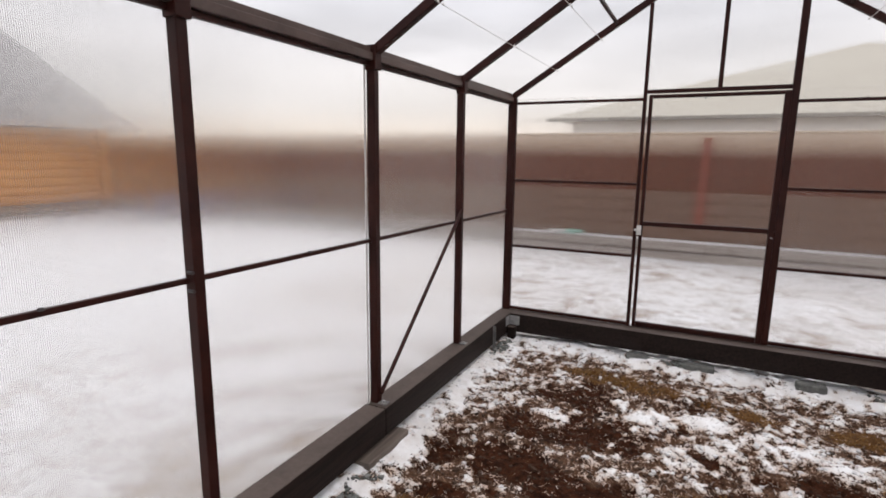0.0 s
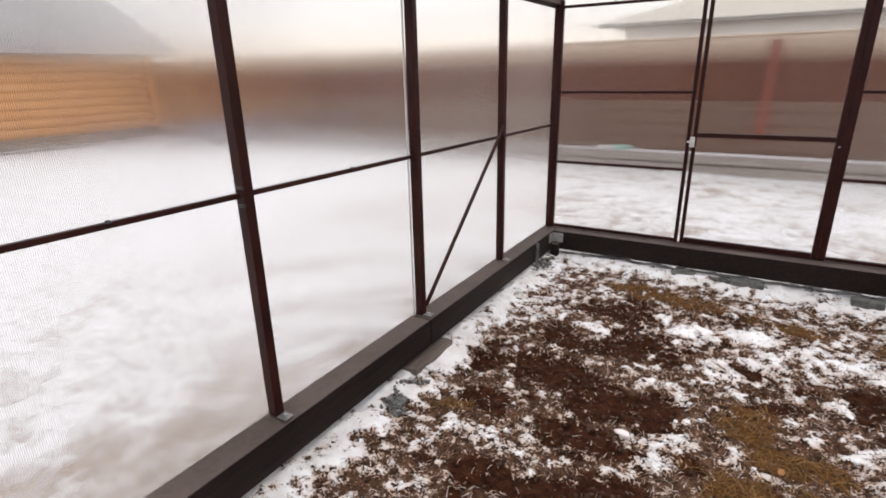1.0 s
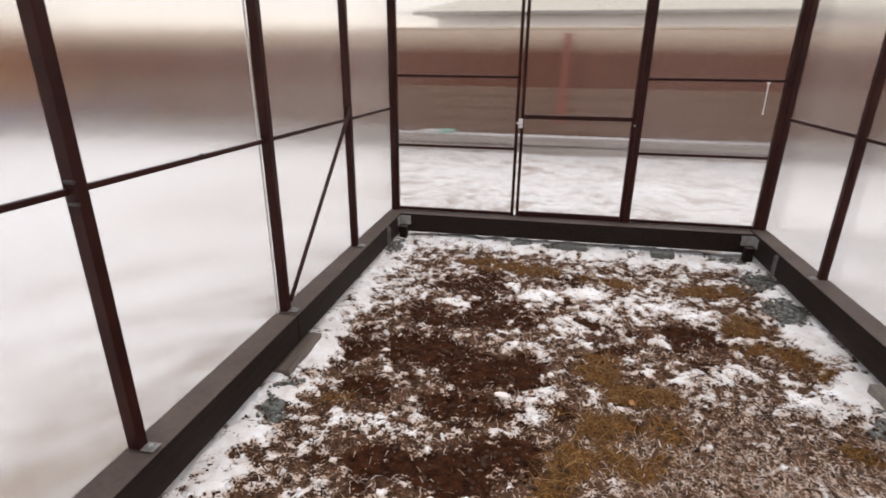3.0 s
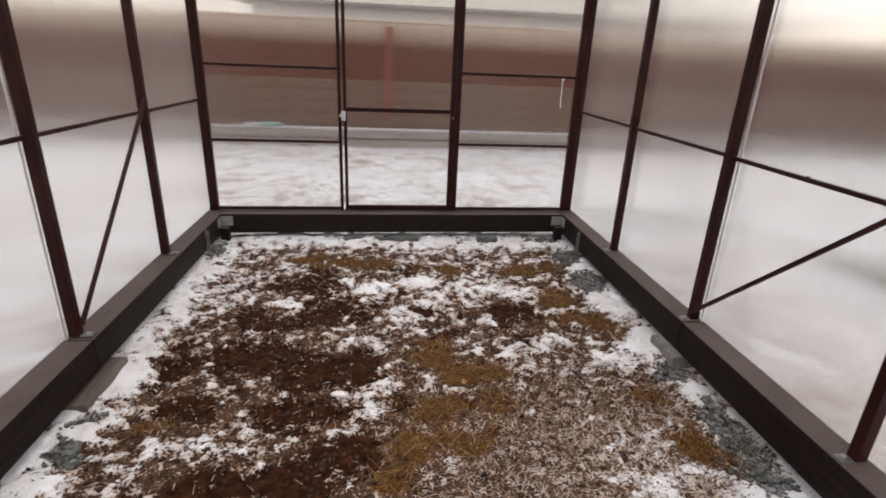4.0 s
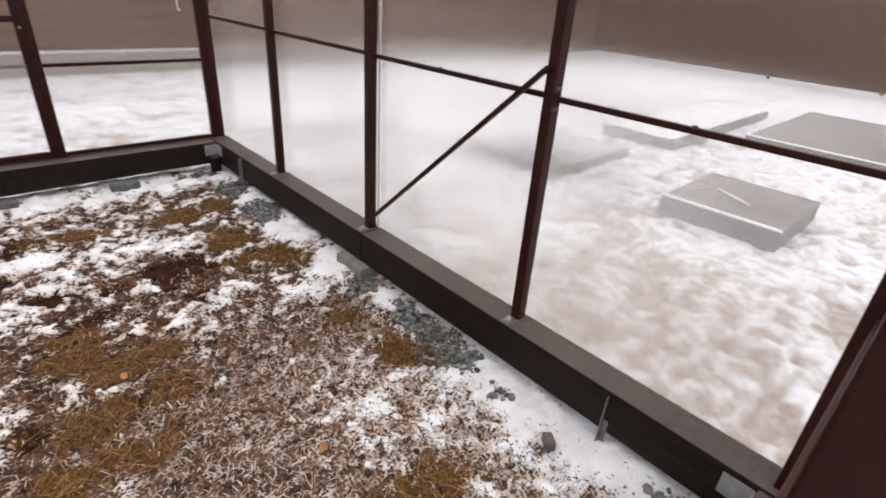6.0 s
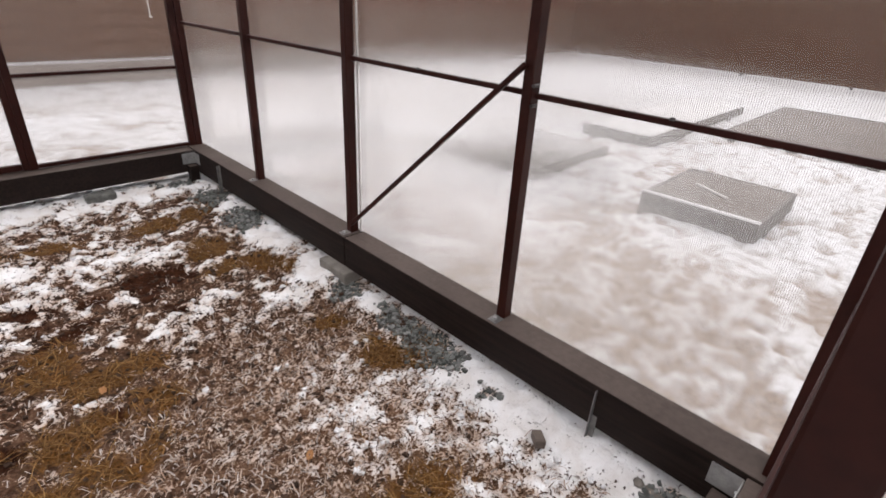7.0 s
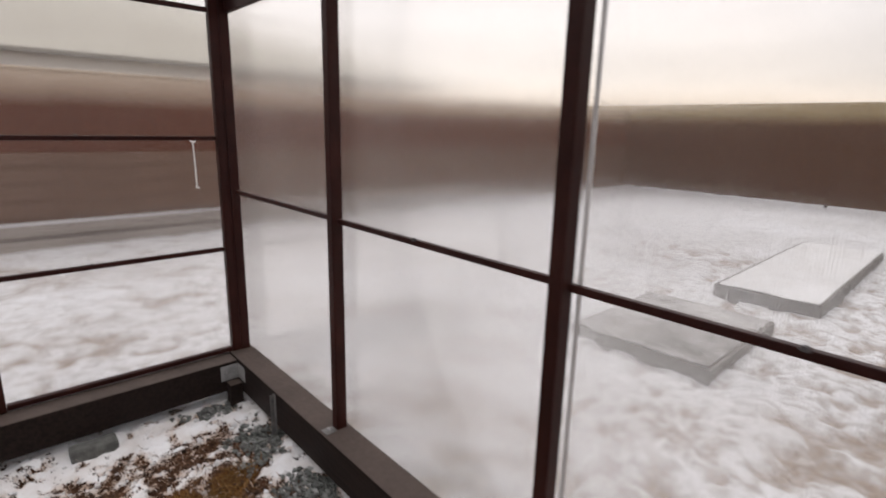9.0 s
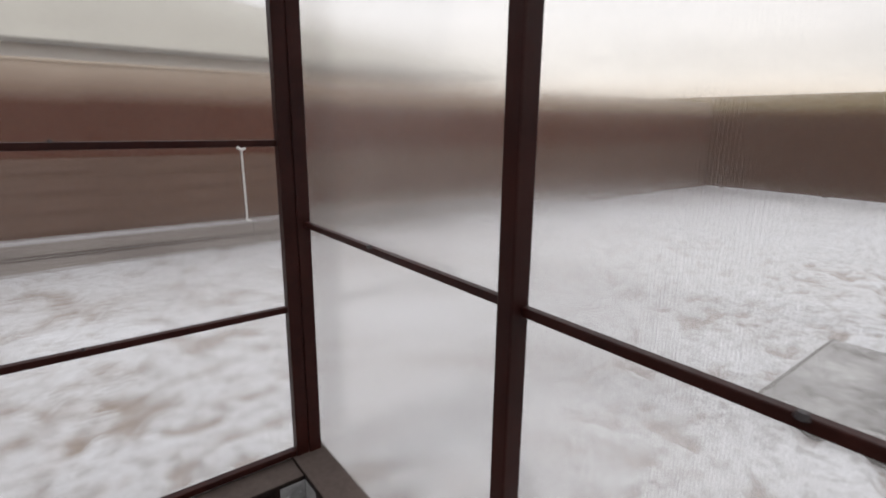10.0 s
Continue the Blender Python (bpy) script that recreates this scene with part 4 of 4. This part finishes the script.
def raised_bed(x0, x1, y0, y1, h, top, label, drift):
    bed = tagged(empty("raised_bed", ((x0 + x1) / 2, (y0 + y1) / 2, 0)), label, "raised bed")
    cx, cy = (x0 + x1) / 2, (y0 + y1) / 2
    a, b = (x1 - x0) / 2, (y1 - y0) / 2
    for lo, hi in (((-a, -b, -0.02), (-a + 0.025, b, h)), ((a - 0.025, -b, -0.02), (a, b, h)), ((-a + 0.026, -b, -0.02), (a - 0.026, -b + 0.025, h)), ((-a + 0.026, b - 0.025, -0.02), (a - 0.026, b, h))):
        part("board", box(lo, hi, 0.004), BED_BOARD, bed)
    bm = bmesh.new()
    bmesh.ops.create_grid(bm, x_segments=24, y_segments=24, size=1, matrix=Matrix.Diagonal((a - 0.026, b - 0.026, 1, 1)))
    for v in bm.verts:
        v.co.z = h + (-0.006 if drift else 0.004) + 0.012 * noise.noise(v.co * 6)
    part("filling", bm, top, bed, smooth=True)
    if drift:
        part("snow_rim", box((-a - 0.004, -b, h + 0.001), (-a + 0.030, b, h + 0.014), 0.005), CRUMBS, bed, "snow on the board's edge")
    return bed


raised_bed(3.46, 4.35, 0.735, 1.495, 0.15, BED_SOIL, "low grey board bed filled with dark soil, snow on its edge", True)
tagged(part("stick", rod([(3.95, 1.30, 0.152), (3.80, 1.04, 0.154)], 0.010, 6), WHITE), "pale stick lying across the garden bed", "stick")
raised_bed(3.42, 4.60, 2.36, 3.28, 0.085, BED_PATCHY, "low grey board bed with patchy snow on its soil", False)
raised_bed(5.15, 8.00, 2.20, 2.98, 0.12, SNOWY_BED, "long grey board bed filled with clean snow", False)
raised_bed(6.30, 8.80, 0.45, 1.90, 0.10, BED_SOIL, "long grey board bed filled with dark soil, snow on its edge", True)


# ---- fine cover on the ground ----
def scatter(name, count, seed, chance, make, material, label, category):
    """Many small pieces in one mesh. chance gives the likelihood over arrays x, y; make gives vertices and faces of one piece."""
    g = np.random.default_rng(seed)
    n = count * 8
    x, y = g.uniform(-IN_X + 0.01, IN_X - 0.01, n), g.uniform(IN_Y0 + 0.01, IN_Y1 - 0.01, n)
    fields = soil_fields(x, y)
    keep = np.nonzero(g.random(n) < chance(x, y, fields))[0][:count]
    verts, faces = [], []
    for i in keep:
        vs, fs = make(g, x[i], y[i], fields[3][i])
        k = len(verts)
        verts += vs
        faces += [tuple(k + j for j in f) for f in fs]
    me = bpy.data.meshes.new(name)
    me.from_pydata(verts, [], faces)
    return tagged(link(name, me, material), label, category, kind="stuff")


def blade(lo, hi, width, rise):
    def make(g, x, y, z):
        t, length = g.uniform(0, 2 * math.pi), g.uniform(lo, hi)
        dx, dy = math.cos(t), math.sin(t)
        w, r, bend = width * g.uniform(0.6, 1.3), g.uniform(0.1, 1.0) * rise, g.uniform(-0.4, 0.4)
        out = []
        for k, (d, h, ww) in enumerate(((0, 0.0, 1.0), (0.55, r, 0.9), (1.0, r * 0.55, 0.25))):
            bx, by = x + dx * d * length - dy * bend * d * d * length, y + dy * d * length + dx * bend * d * d * length
            out += [(bx - dy * w * ww, by + dx * w * ww, z + h + 0.003), (bx + dy * w * ww, by - dx * w * ww, z + h + 0.003)]
        return out, [(0, 1, 3, 2), (2, 3, 5, 4)]
    return make


def pebble(lo, hi, flat=0.6):
    def make(g, x, y, z):
        r, t = g.uniform(lo, hi), g.uniform(0, 6.3)
        c, s = math.cos(t), math.sin(t)
        out = []
        for dz in (-1, 1):
            for a, b in ((-1, -1), (1, -1), (1, 1), (-1, 1)):
                k = g.uniform(0.45, 1.0) * r
                a2, b2 = a * k, b * k * 0.8
                out.append((x + a2 * c - b2 * s, y + a2 * s + b2 * c, z + r * 0.3 + dz * k * flat))
        return out, [(3, 2, 1, 0), (4, 5, 6, 7), (0, 1, 5, 4), (1, 2, 6, 5), (2, 3, 7, 6), (3, 0, 4, 7)]
    return make


scatter("dead_grass", 5500, 1, lambda x, y, f: f[1] ** 1.6 * (f[0] < 0.62), blade(0.03, 0.10, 0.0016, 0.022), BLADES, "matted yellow-brown dead grass and straw", "grass")
scatter("frosted_grass", 9000, 2, lambda x, y, f: (0.16 + 0.5 * f[5]) * (1 - 0.85 * f[4]) * (1 - f[1]) * (1 - f[2]) * step(0.80, 0.55, f[0]), blade(0.012, 0.04, 0.0018, 0.016), FROSTED, "short frosted grass poking through the snow", "grass")
scatter("gravel", 6500, 3, lambda x, y, f: f[2] * 1.0, pebble(0.005, 0.014), PEBBLES, "grey gravel along the timber sill", "gravel")
scatter("snow_crumbs", 1400, 4, lambda x, y, f: step(0.5, 0.62, f[0]) * step(0.85, 0.6, f[0]) * 0.6, pebble(0.004, 0.014, 0.45), CRUMBS, "small crumbs of frozen snow", "snow")
scatter("soil_crumbs", 2200, 6, lambda x, y, f: 0.25 * (f[0] < 0.5), pebble(0.004, 0.013, 0.6), CLODS, "crumbs of dark frozen soil", "soil")

# ---- the whole frame and bed stand slightly racked against the far gable ----


def rack(x):
    return 0.021 - 0.0015 * x


YARD_THINGS = {"ground", "fence", "red_board", "watering_bottle", "neighbour_house", "log_house", "barrel", "raised_bed", "stick", "camera", "sun"}
for ob in list(scene.objects):
    top = ob
    while top.parent is not None:
        top = top.parent
    kind_name = top.name.split(".")[0]
    if kind_name in YARD_THINGS:
        if ob is top and kind_name not in ("ground", "camera", "sun", "raised_bed", "stick"):
            ob.matrix_basis = pose(0, 0, 0, 0, 0, -1.1) @ ob.matrix_basis
        continue
    if top.name.startswith("door_"):
        if ob is top:
            ob.location.x -= rack(ob.location.x) * (3.97 - ob.location.y) + (0.012 if ob.location.y > 3 else 0.0)
    elif ob.type == "MESH" and ob.data.users == 1 and ob.location.length == 0:
        co = np.empty(len(ob.data.vertices) * 3, np.float32)
        ob.data.vertices.foreach_get("co", co)
        co[0::3] -= rack(co[0::3]) * (3.97 - co[1::3]) + (0.012 if top is gable else 0.0)
        ob.data.vertices.foreach_set("co", co)
        ob.data.update()
    elif ob.location.length > 0:
        ob.location.x -= rack(ob.location.x) * (3.97 - ob.location.y)
